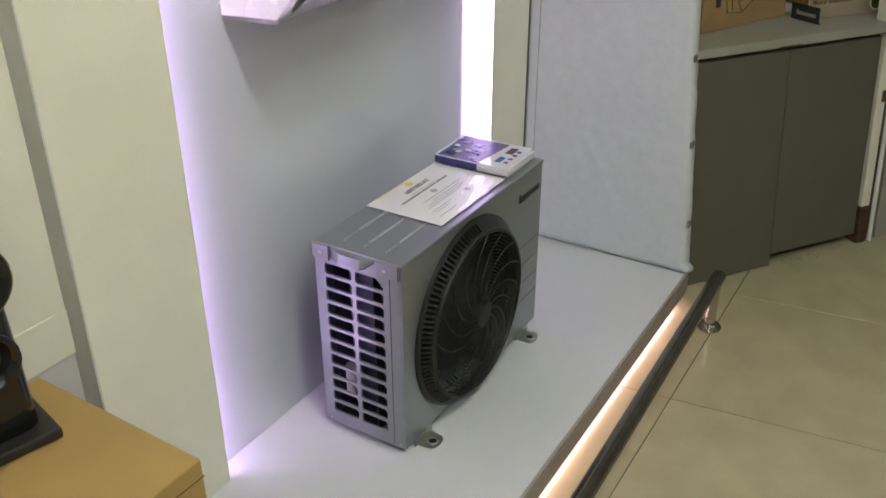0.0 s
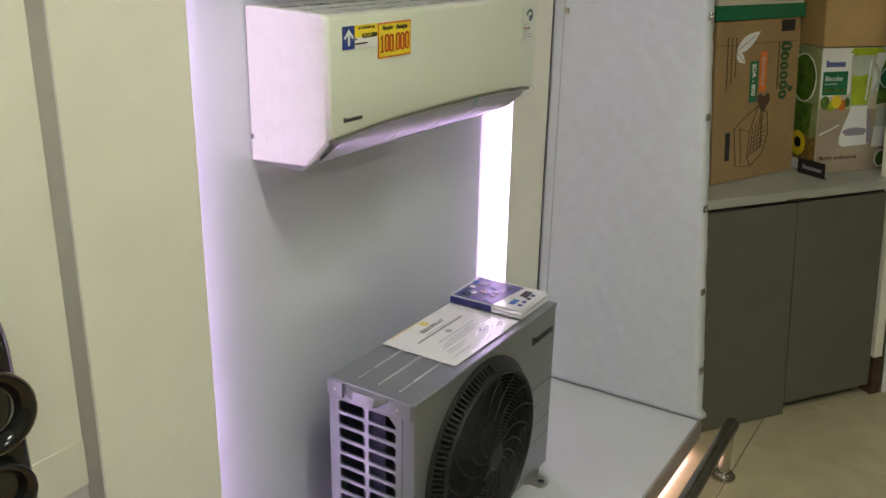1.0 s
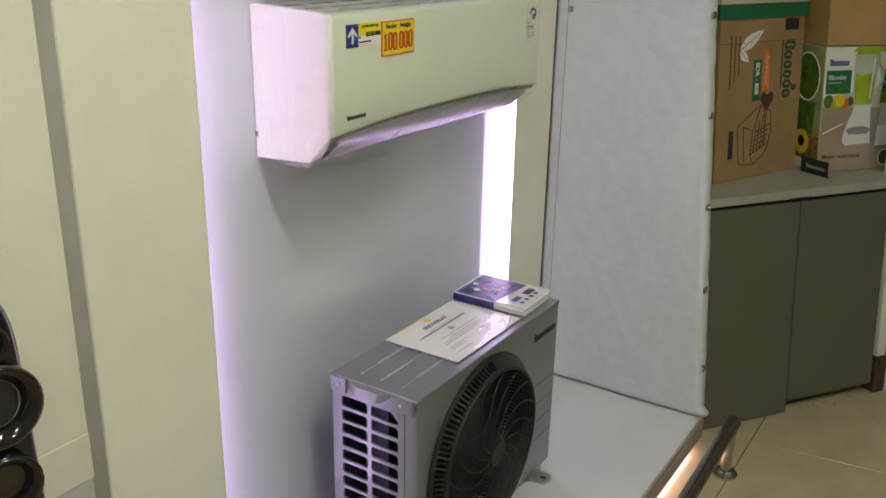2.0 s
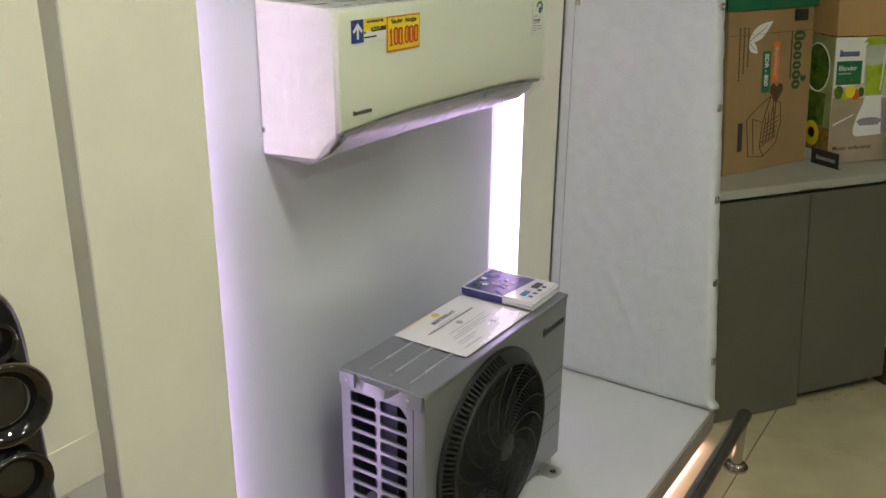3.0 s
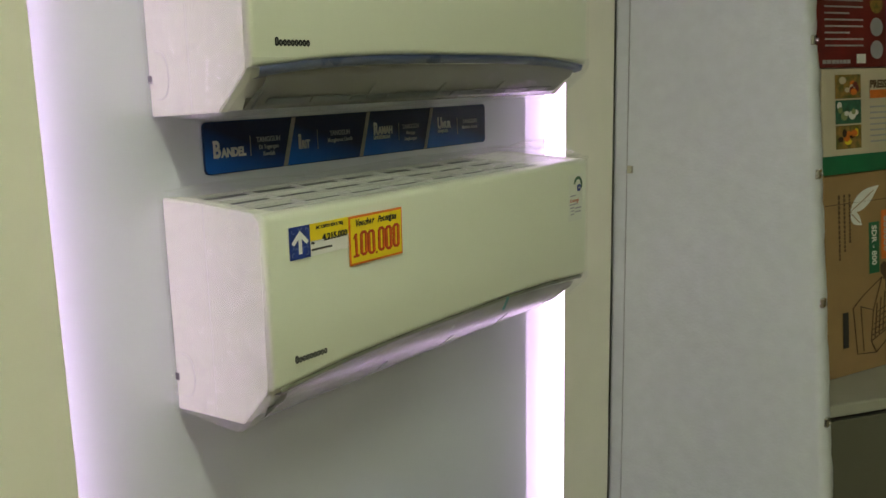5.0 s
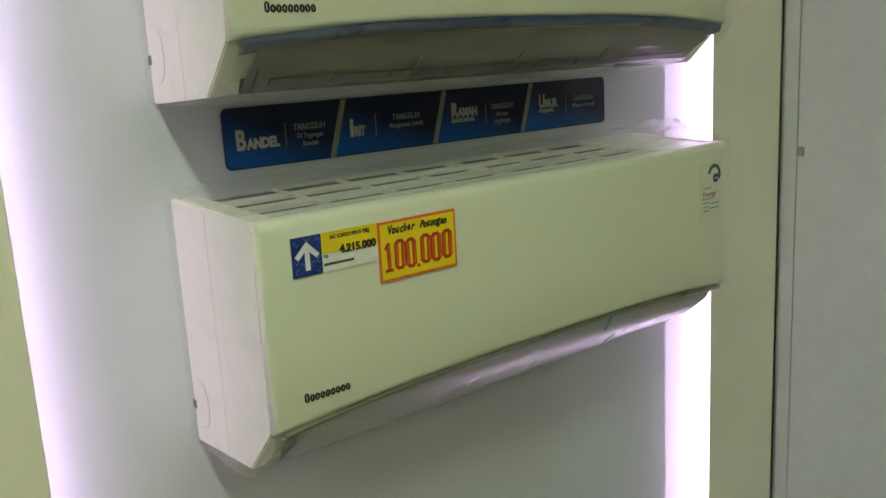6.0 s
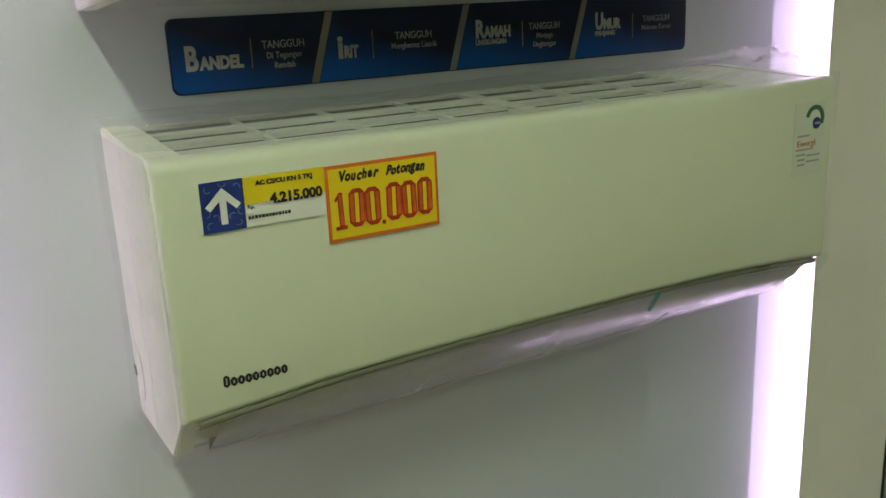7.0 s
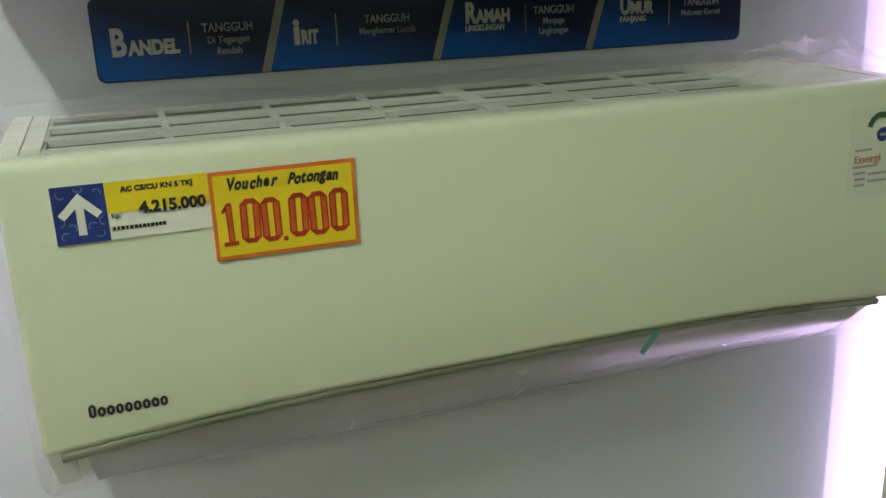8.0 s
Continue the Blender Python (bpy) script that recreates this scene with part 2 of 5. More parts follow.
def lathe(prof, seg=48):
    """The outline prof, of (radius, height), turned round the local x axis (height along x)."""
    bm = bmesh.new()
    rings = [[bm.verts.new((h, r * math.cos(k * math.tau / seg), r * math.sin(k * math.tau / seg))) for k in range(seg)] for r, h in prof]
    for a, c in zip(rings, rings[1:]):
        for k in range(seg):
            bm.faces.new((a[k], a[(k + 1) % seg], c[(k + 1) % seg], c[k]))
    bmesh.ops.remove_doubles(bm, verts=bm.verts[:], dist=1e-6)
    bmesh.ops.recalc_face_normals(bm, faces=bm.faces[:])
    return bm


def join(*bms):
    out = bmesh.new()
    for b in bms:
        me = bpy.data.meshes.new("tmp")
        b.to_mesh(me)
        out.from_mesh(me)
        bpy.data.meshes.remove(me)
        b.free()
    return out


def mesh_of(name, bm, material, smooth=False):
    me = bpy.data.meshes.new(name)
    bm.to_mesh(me)
    bm.free()
    me.materials.append(material)
    if smooth:
        me.shade_smooth()
    return me


def thing(name, label, category, at, rz=0.0, group=""):
    ob = new(name)
    ob.empty_display_size = 0.05
    ob.matrix_basis = pose(*at, 0, 0, rz)
    return tagged(ob, label, category, group)


def part(name, bm, material, parent, label="", at=(0, 0, 0), rot=(0, 0, 0), smooth=False):
    ob = new(name, mesh_of(name, bm, material, smooth))
    ob.parent = parent
    ob.matrix_basis = pose(*at, *rot)
    return tagged(ob, label)


def solid(name, bm, material, label, category, kind="", at=(0, 0, 0), rz=0.0, group="", smooth=False):
    ob = new(name, mesh_of(name, bm, material, smooth))
    ob.matrix_basis = pose(*at, 0, 0, rz)
    return tagged(ob, label, category, group, kind)


def words(text, height, align="LEFT", squash=1.0, thick=0.0004, bold=0.0):
    """Letters as a thin mesh in the local y (reading way) and z (up), facing +x."""
    cu = bpy.data.curves.new("letters", "FONT")
    cu.body, cu.size, cu.align_x, cu.extrude, cu.resolution_u = text, height * 1.38, align, thick, 3
    cu.offset = bold
    ob = bpy.data.objects.new("letters", cu)
    scene.collection.objects.link(ob)
    dg = bpy.context.evaluated_depsgraph_get()
    me = bpy.data.meshes.new_from_object(ob.evaluated_get(dg))
    bpy.data.objects.remove(ob)
    bm = bmesh.new()
    bm.from_mesh(me)
    bpy.data.meshes.remove(me)
    bm.transform(Matrix(((0, 0, 1, 0), (squash, 0, 0, 0), (0, 1, 0, 0), (0, 0, 0, 1))))
    return bm


def dashes(length, height, count, gap=0.25, seed=1, thick=0.0006):
    """A row of small plain blocks, as long as a line of writing, facing +x along y."""
    rnd = random.Random(seed)
    w = [rnd.uniform(0.7, 1.3) for _ in range(count)]
    k = length / (sum(w) + gap * (count - 1))
    y, bms = 0.0, []
    for a in w:
        bms.append(box(0, thick, y, y + a * k, 0, height))
        y += (a + gap) * k
    return join(*bms)


def beads(length, height, count, seed=1, thick=0.0006):
    """A row of small ovals, as plain shapes for a maker's mark, facing +x along y."""
    rnd = random.Random(seed)
    k = length / count
    bms = []
    for i in range(count):
        h = height * (1.0 if i == 0 else 0.74)
        w = k * rnd.uniform(0.41, 0.47)
        c = (i + 0.5) * k
        bms.append(loop_shape(c - w, c + w, h, min(w * 0.75, h * 0.31), thick))
    return bms


def loop_shape(y0, y1, h, stroke, thick):
    """A flat ring with rounded corners that faces +x."""
    def rim(d):
        a0, a1, b0, b1 = y0 + d, y1 - d, d, h - d
        c = min(a1 - a0, b1 - b0) * 0.36
        return [(a0 + c, b0), (a1 - c, b0), (a1, b0 + c), (a1, b1 - c), (a1 - c, b1), (a0 + c, b1), (a0, b1 - c), (a0, b0 + c)]
    bm = bmesh.new()
    o, i = rim(0), rim(stroke)
    ring = [[bm.verts.new((x, y, z)) for y, z in pts] for x, pts in ((0, o), (thick, o), (thick, i), (0, i))]
    for p, q in zip(ring, ring[1:]):
        for k in range(8):
            bm.faces.new((p[k], p[(k + 1) % 8], q[(k + 1) % 8], q[k]))
    bmesh.ops.recalc_face_normals(bm, faces=bm.faces[:])
    return bm


def plate(y0, y1, z0, z1, thick=0.0006):
    """A thin printed patch that faces +x."""
    return box(0, thick, y0, y1, z0, z1)


def blob(pts, thick=0.0006):
    """A flat printed shape that faces +x, from its outline in y and z."""
    bm = bmesh.new()
    f = bm.faces.new([bm.verts.new((0, y, z)) for y, z in pts])
    r = bmesh.ops.extrude_face_region(bm, geom=[f])
    bmesh.ops.translate(bm, verts=[v for v in r["geom"] if isinstance(v, bmesh.types.BMVert)], vec=(thick, 0, 0))
    bmesh.ops.recalc_face_normals(bm, faces=bm.faces[:])
    return bm


def oval(cy, cz, ry, rz, n=28, a0=0.0, a1=math.tau):
    return [(cy + ry * math.cos(a0 + (a1 - a0) * k / n), cz + rz * math.sin(a0 + (a1 - a0) * k / n)) for k in range(n)]


# ---------------------------------------------------------------- structure
WX = -1.215            # face of the display wall
FX = -1.165            # face of the boards that stand proud of it
PZ = 0.135             # top of the podium
PY = 2.43              # face of the sheeted partition
TOP = 2.75

wall = solid("wall_west", box(WX - 0.12, WX, -1.6, PY + 0.02, 0, TOP), M_WALL, "glossy pale grey display wall panel behind the air conditioners", "wall", "structure")
part("wall_board", box(WX, WX + 0.005, -1.6, 0.765, 0.612, TOP, 0.001), M_PILLAR, wall, "cream wall board ending above a grey base")
part("board_lap", box(WX + 0.005, WX + 0.0075, -1.6, 0.765, 0.612, 0.70, 0.0008), M_PILLAR, wall)
part("base_board", box(WX, WX + 0.003, -1.6, 0.765, 0.0, 0.612), M_GREY, wall, "plain grey base board")

pil = tagged(new("pillar_left"), "cream board pillar with lavender strip light behind its edge", "pillar", kind="structure")
pil.matrix_basis = pose(FX, 0.765, 0)
part("front_board", box(-0.018, 0, 0, 0.258, PZ - 0.004, TOP, 0.0015), M_PILLAR, pil)
# grey instead of cream puts the side's shade into its colour
part("side_board", box(-0.05, -0.0006, -0.003, -0.0001, PZ - 0.004, TOP), M_GREY, pil, "return of the pillar, painted grey for its shade")
pir = tagged(new("pillar_right"), "cream board pillar beside the lavender strip light", "pillar", kind="structure")
pir.matrix_basis = pose(FX, 2.188, 0)
part("front_board", box(-0.018, 0, 0, 0.222, PZ - 0.004, TOP, 0.0015), M_PILLAR, pir)
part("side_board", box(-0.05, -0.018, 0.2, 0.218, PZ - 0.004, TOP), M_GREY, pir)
solid("trim", box(FX - 0.05, FX - 0.002, 2.4105, 2.4175, PZ, TOP), M_BLACK, "narrow black gap strip beside the sheeted partition", "trim", "structure")

# strip lights behind the pillars: a shielded one that shines along the wall, and a broad one seen openly
def strip_light(y, build):
    st = thing("led_strip", "vertical lavender strip light glowing on the display wall", "strip light", (WX, y, PZ), group="lavender strip lights")
    top = TOP - PZ - 0.01
    build(st, top)
    return st


def shielded(st, top):
    part("channel", join(box(0.0005, 0.0150, -0.030, 0.004, 0.002, top, 0.0008), box(0.0150, 0.0305, -0.030, -0.010, 0.002, top)), M_STEEL, st)
    part("diffuser", box(0.0153, 0.0305, -0.0098, 0.000, 0.002, top, 0.002), M_LEDS, st, "glowing lavender diffuser")


def broad(st, top):
    part("channel", box(0.0005, 0.0040, -0.0500, 0.054, 0.002, top), M_WHITE, st, "white painted channel")
    part("diffuser", join(box(0.0042, 0.0315, -0.0525, 0.056, 0.002, top), box(0.0005, 0.0495, -0.0550, -0.0526, 0.002, top)), M_LED, st, "glowing lavender diffuser")


strip_light(1.015, shielded)
strip_light(2.240, broad)

pod = tagged(new("podium"), "low white laminate display podium with a taupe front edge", "podium", kind="structure")
pod.matrix_basis = pose(-0.602, 0.69, 0)
part("podium_top", box(-0.612, 0, 0, PY + 0.03 - 0.69, PZ - 0.02, PZ, 0.002), M_PODIUM, pod, "glossy white podium top")
part("fascia", box(-0.018, 0.003, 0, PY + 0.03 - 0.69, 0.056, PZ - 0.0205, 0.001), M_FASCIA, pod, "taupe fascia board")
part("plinth", box(-0.612, -0.075, 0.01, PY + 0.02 - 0.69, 0, PZ - 0.0205), M_PLINTH, pod)
wl = thing("floor_strip_light", "warm strip light under the podium's front edge", "strip light", (-0.6125, 0.70, 0.030))
part("channel", box(-0.046, -0.009, 0, PY - 0.675, 0.0042, 0.0840), M_STEEL, wl)
part("diffuser", box(-0.044, -0.011, 0, PY - 0.675, -0.002, 0.004, 0.002), M_WARM, wl, "glowing warm diffuser")

# sheeted partition
def partition():
    back = solid("partition", prism([(-1.155, PZ), (-0.615, PZ), (-0.615 - 0.09 * (TOP - PZ), TOP), (-1.155, TOP)], PY + 0.020, PY + 0.03), M_ROOM, "partition board covered with a white sheet", "partition", "structure")
    nx, nz = 64, 210
    vs, fs = [], []
    for j in range(nz + 1):
        z = PZ + 0.005 + (TOP - PZ - 0.005) * j / nz
        right = -0.598 - 0.09 * (z - PZ) + 0.004 * noise.noise((0, 0, z * 9)) + 0.003 * noise.noise((3, 0, z * 31)) + (0.012 if j < 2 else 0)
        for i in range(nx + 1):
            s = i / nx
            x = -1.166 + (right + 1.166) * s
            w = 0.007 * noise.noise((x * 3.0 + z * 2.2, 1.7, z * 1.3)) + 0.0034 * noise.noise((x * 9 - z * 7, 5.1, z * 5)) + 0.0016 * noise.noise((x * 22 + z * 16, 8.1, z * 9))
            crease = 0.004 * math.exp(-((x + 1.02 + 0.55 * (z - 0.62)) / 0.010) ** 2) * (0.35 < z < 0.75) + 0.003 * math.exp(-((z - 0.55 + 0.12 * (x + 0.9)) / 0.006) ** 2) + 0.004 * math.exp(-((z - 1.34 + 0.35 * (x + 0.95)) / 0.006) ** 2)
            edge = max(0.0, (s - 0.965) / 0.035)
            w *= min(1.0, (x + 1.166) / 0.12 + 0.05)
            vs.append((x, PY - 0.004 + w - 0.6 * crease + 0.028 * edge ** 2 - 0.006, z))
    for j in range(nz):
        for i in range(nx):
            a = j * (nx + 1) + i
            fs.append((a, a + 1, a + nx + 2, a + nx + 1))
    me = bpy.data.meshes.new("sheet")
    me.from_pydata(vs, [], fs)
    me.shade_smooth()
    me.materials.append(M_SHEET)
    sh = new("sheet", me)
    sh.parent = back
    md = sh.modifiers.new("thick", "SOLIDIFY")
    md.thickness, md.offset = 0.0012, 1
    tagged(sh, "creased white non-woven sheet")
    for z in (0.30, 0.55, 0.80, 1.06, 1.33, 1.60):
        x = -0.600 - 0.09 * (z - PZ)
        part("clip", join(box(-0.004, 0.005, -0.012, 0.006, -0.010, 0.010, 0.002), rod((0.005, -0.004, 0), (0.010, -0.004, 0), 0.003, 8)), M_STEEL, back, "small metal clip", at=(x, PY, z))
    part("clip", box(-0.008, 0.008, -0.006, 0.0, -0.008, 0.010, 0.002), M_STEEL, back, at=(-1.125, PY - 0.008, 1.32))
    part("hem", box(-1.132, -1.1308, PY - 0.0145, PY - 0.0115, PZ + 0.01, TOP), M_GREYP, back, "sewn seam line")
partition()

# room shell
solid("wall_south", box(-1.4, 2.8, -1.8, -1.6, 0, TOP), M_ROOM, "plain shop wall behind the aisle", "wall", "structure")
solid("wall_east", box(2.6, 2.8, -1.6, 4.6, 0, TOP), M_ROOM, "plain shop wall across the aisle", "wall", "structure")
solid("wall_north", box(-1.6, 2.6, 4.4, 4.6, 0, TOP), M_ROOM, "plain shop wall behind the corner counter", "wall", "structure")
solid("wall_corner", box(-1.6, -1.45, PY + 0.05, 4.4, 0, TOP), M_ROOM, "plain shop wall behind stacked boxes", "wall", "structure")
solid("ceiling", box(-1.6, 2.8, -1.8, 4.6, TOP + 0.002, TOP + 0.1), M_CEIL, "plain white shop ceiling", "ceiling", "structure")

# ceiling lamps over the aisle
def ceiling_light(at, u, v, glowing):
    t = thing("ceiling_light", "ceiling light with cream-white diffuser", "ceiling light", at, group="ceiling lights")
    f = 0.026
    part("frame", join(box(-u - f, u + f, -v - f, -v, -0.04, 0.0), box(-u - f, u + f, v, v + f, -0.04, 0.0), box(-u - f, -u, -v, v, -0.04, 0.0), box(u, u + f, -v, v, -0.04, 0.0)), M_CEIL, t)
    part("diffuser", box(-u + 0.001, u - 0.001, -v + 0.001, v - 0.001, -0.03, -0.01), glowing, t, "glowing cream-white diffuser")


ceiling_light((0.15, 0.70, TOP), 0.30, 0.050, M_LAMP)
for x, y, w in ((0.45, -0.9, 0.125), (1.5, -0.6, 0.125), (1.5, 1.5, 0.138)):
    ceiling_light((x, y, TOP), w, w, M_LAMPF)


# ---------------------------------------------------------------- indoor air conditioners
def arch(s, lift):
    return lift * (1 - abs(2 * s - 1) ** 3)


def indoor_unit(at, label, trim, louver, lift, upper):
    W, H = 0.795, 0.292
    t = thing("air_conditioner", label, "air conditioner", at, group="wall air conditioners")
    lip = 0.062 if upper else 0.066
    side = [(0, 0), (0.135, 0.007), (0.186, lip - 0.006), (0.1875, lip), (0.1890, 0.268), (0.186, 0.278), (0.178, 0.2845), (0.03, 0.292), (0, 0.292)]
    # body with a sunken top between two end cheeks
    core = [(0, 0.008), (0.128, 0.008), (0.146, 0.020), (0.178, lip - 0.004), (0.188, lip), (0.188, 0.262), (0.17, 0.266), (0.0, 0.266)]
    part("body", prism(core, 0.018, W - 0.018), M_ACW, t)
    part("end_cheek", prism(side, 0.0, 0.0175, 0.0015), M_ACW, t)
    part("end_cheek", prism(side, W - 0.0175, W, 0.0015), M_ACW, t)
    # front panel, its lower edge gently arched
    n = 40
    bm = bmesh.new()
    prof = []
    for k in range(n + 1):
        s = k / n
        y = (0.0005 + s * (W - 0.001)) if 5 < k < n - 5 else (0.0005 + (0.0060 * (k / 5) ** 1.6 if k <= 5 else W - 0.001 - 0.0060 * ((n - k) / 5) ** 1.6))
        s = y / W
        r = min(y, W - y)
        inset = 0.0042 * (1 - math.sqrt(max(0.0, 1 - (1 - min(1, r / 0.0055)) ** 2)))
        lo = lip - 0.004 + arch(s, lift)
        col = [(0.1885 - inset, lo), (0.197 - inset, lo + 0.002), (0.200 - inset, lo + 0.008), (0.2005 - inset, 0.16), (0.2000 - inset, 0.274), (0.1990 - inset, 0.2805), (0.1960 - inset, 0.2835), (0.1900 - inset, 0.2848), (0.181 - inset, 0.2848), (0.179 - inset, 0.2800)]
        prof.append([bm.verts.new((x, y, z)) for x, z in col])
    for a, c in zip(prof, prof[1:]):
        for i in range(len(a) - 1):
            bm.faces.new((a[i], a[i + 1], c[i + 1], c[i]))
    for a in (prof[0], prof[-1]):
        bm.faces.new(a)
    bmesh.ops.recalc_face_normals(bm, faces=bm.faces[:])
    fp = part("front_panel", bm, M_ACW, t, "smooth ivory front panel", smooth=True)
    # trim line under the panel
    bm = bmesh.new()
    rows = []
    tw = 0.009 if upper else 0.0055
    for k in range(n + 1):
        s = k / n
        y = 0.012 + s * (W - 0.024)
        z = lip - 0.004 + arch(s, lift)
        rows.append([bm.verts.new(p) for p in ((0.1885, y, z + 0.001), (0.1985, y, z + 0.001), (0.196, y, z - tw), (0.182, y, z - tw - 0.004))])
    for a, c in zip(rows, rows[1:]):
        for i in range(3):
            bm.faces.new((a[i], a[i + 1], c[i + 1], c[i]))
    bmesh.ops.recalc_face_normals(bm, faces=bm.faces[:])
    part("trim_strip", bm, trim, t, smooth=True)
    # louver flap
    bm = bmesh.new()
    rows = []
    for k in range(n + 1):
        s = k / n
        y = 0.03 + s * (W - 0.06)
        z = lip - 0.012 + arch(s, lift)
        rows.append([bm.verts.new(p) for p in ((0.190, y, z), (0.183, y, z - 0.012), (0.168, y, 0.030 + arch(s, lift) * 0.4), (0.150, y, 0.015), (0.142, y, 0.0085), (0.150, y, 0.026))])
    for a, c in zip(rows, rows[1:]):
        for i in range(5):
            bm.faces.new((a[i], a[i + 1], c[i + 1], c[i]))
    bmesh.ops.recalc_face_normals(bm, faces=bm.faces[:])
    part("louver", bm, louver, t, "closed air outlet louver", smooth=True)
    for s in (0.3, 0.5, 0.7):
        part("louver_rib", box(-0.001, 0.001, -0.001, 0.001, -0.014, 0.014), louver if upper else M_GREYP, t, at=(0.166, W * s, 0.026), rot=(0, 50, 0))
    if upper:
        # dark strips laid on the louver as the shade in its slots
        for k in range(9):
            y = 0.055 + (W - 0.11) * k / 9
            part("outlet_slot", prism([(0.1515, 0.0142), (0.1600, 0.0212), (0.1592, 0.0222), (0.1507, 0.0152)], y + 0.003, y + (W - 0.11) / 9 - 0.003), M_ACD, t, "outlet slot painted dark for its shade")
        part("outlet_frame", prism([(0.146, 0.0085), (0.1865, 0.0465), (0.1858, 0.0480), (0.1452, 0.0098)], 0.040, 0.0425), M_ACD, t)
    # top grille: sunken filter, stepped slats, cross ribs, closed right end
    ge = 0.66
    # the filter's dark tone holds the shade between the slats
    part("filter", prism([(0.012, 0.2868), (0.012, 0.27), (0.182, 0.268), (0.182, 0.2755)], 0.022, ge), M_ACD, t, "grey-green filter under the top grille, darkened for its shade")
    part("top_end", prism([(0.0, 0.2665), (0.180, 0.2665), (0.180, 0.2836), (0.03, 0.2905), (0.0, 0.2905)], ge, W - 0.0176), M_ACW, t)
    part("top_end", prism([(0.0, 0.2665), (0.180, 0.2665), (0.180, 0.2836), (0.03, 0.2905), (0.0, 0.2905)], 0.0176, 0.030), M_ACW, t)
    for k, x in enumerate((0.010, 0.055, 0.103, 0.151)):
        z = 0.2900 - (x - 0.01) * 0.047
        h = 0.011 if k == 0 else 0.0155
        part("grille_slat", prism([(x - h, z - 0.0055), (x + h, z - 0.0065), (x + h, z - 0.0005), (x + h - 0.003, z + 0.0012), (x + h - 0.006, z - 0.0012), (x - h, z - 0.0022)], 0.030, ge), M_ACS, t)
    for k in range(8):
        y = 0.03 + (ge - 0.03) * k / 7
        wide = 0.009 if k == 4 else 0.0025
        part("grille_rib", prism([(0.012, 0.2838), (0.180, 0.2746), (0.180, 0.2812), (0.012, 0.2895)], y - wide, y + wide), M_ACG, t)
    # side hatch outline, screw, maker's mark
    part("pipe_hatch", sweep([(0.016 + 0.026 * math.sin(a) ** 0.6 * (1 if 0 < a < math.pi else 0), -0.0006, 0.052 + 0.030 * math.cos(a)) for a in [math.pi * k / 16 for k in range(17)]], 0.0006, 5), M_ACG, t)
    part("side_notch", box(0.0, 0.007, -0.0012, 0.001, 0.042, 0.052), M_SILVERD, t)
    part("side_seam", box(0.083, 0.0838, -0.0003, 0.0006, 0.006, 0.286), M_ACG, t)
    for bm in beads(0.057, 0.0105, 9):
        part("mark_shape", bm, M_INK, t, at=(0.2004, 0.035, 0.0905 if not upper else 0.083))
    return t


ac = indoor_unit((WX + 0.002, 1.205, 1.102), "ivory wall air conditioner in clear wrap with two price cards", M_TRIM, M_LOUV, 0.013, False)
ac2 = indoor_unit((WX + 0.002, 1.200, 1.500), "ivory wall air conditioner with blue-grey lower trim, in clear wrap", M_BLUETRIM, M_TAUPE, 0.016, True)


def ridge(y, x, seed):
    """Sharp-edged crumple, 0 to about 1."""
    a = 1 - min(1.0, 3.2 * abs(noise.noise((y * 7, x * 13, seed))))
    b = 1 - min(1.0, 3.2 * abs(noise.noise((y * 19 + x * 6, x * 31, seed + 9))))
    return 0.65 * a + 0.35 * b


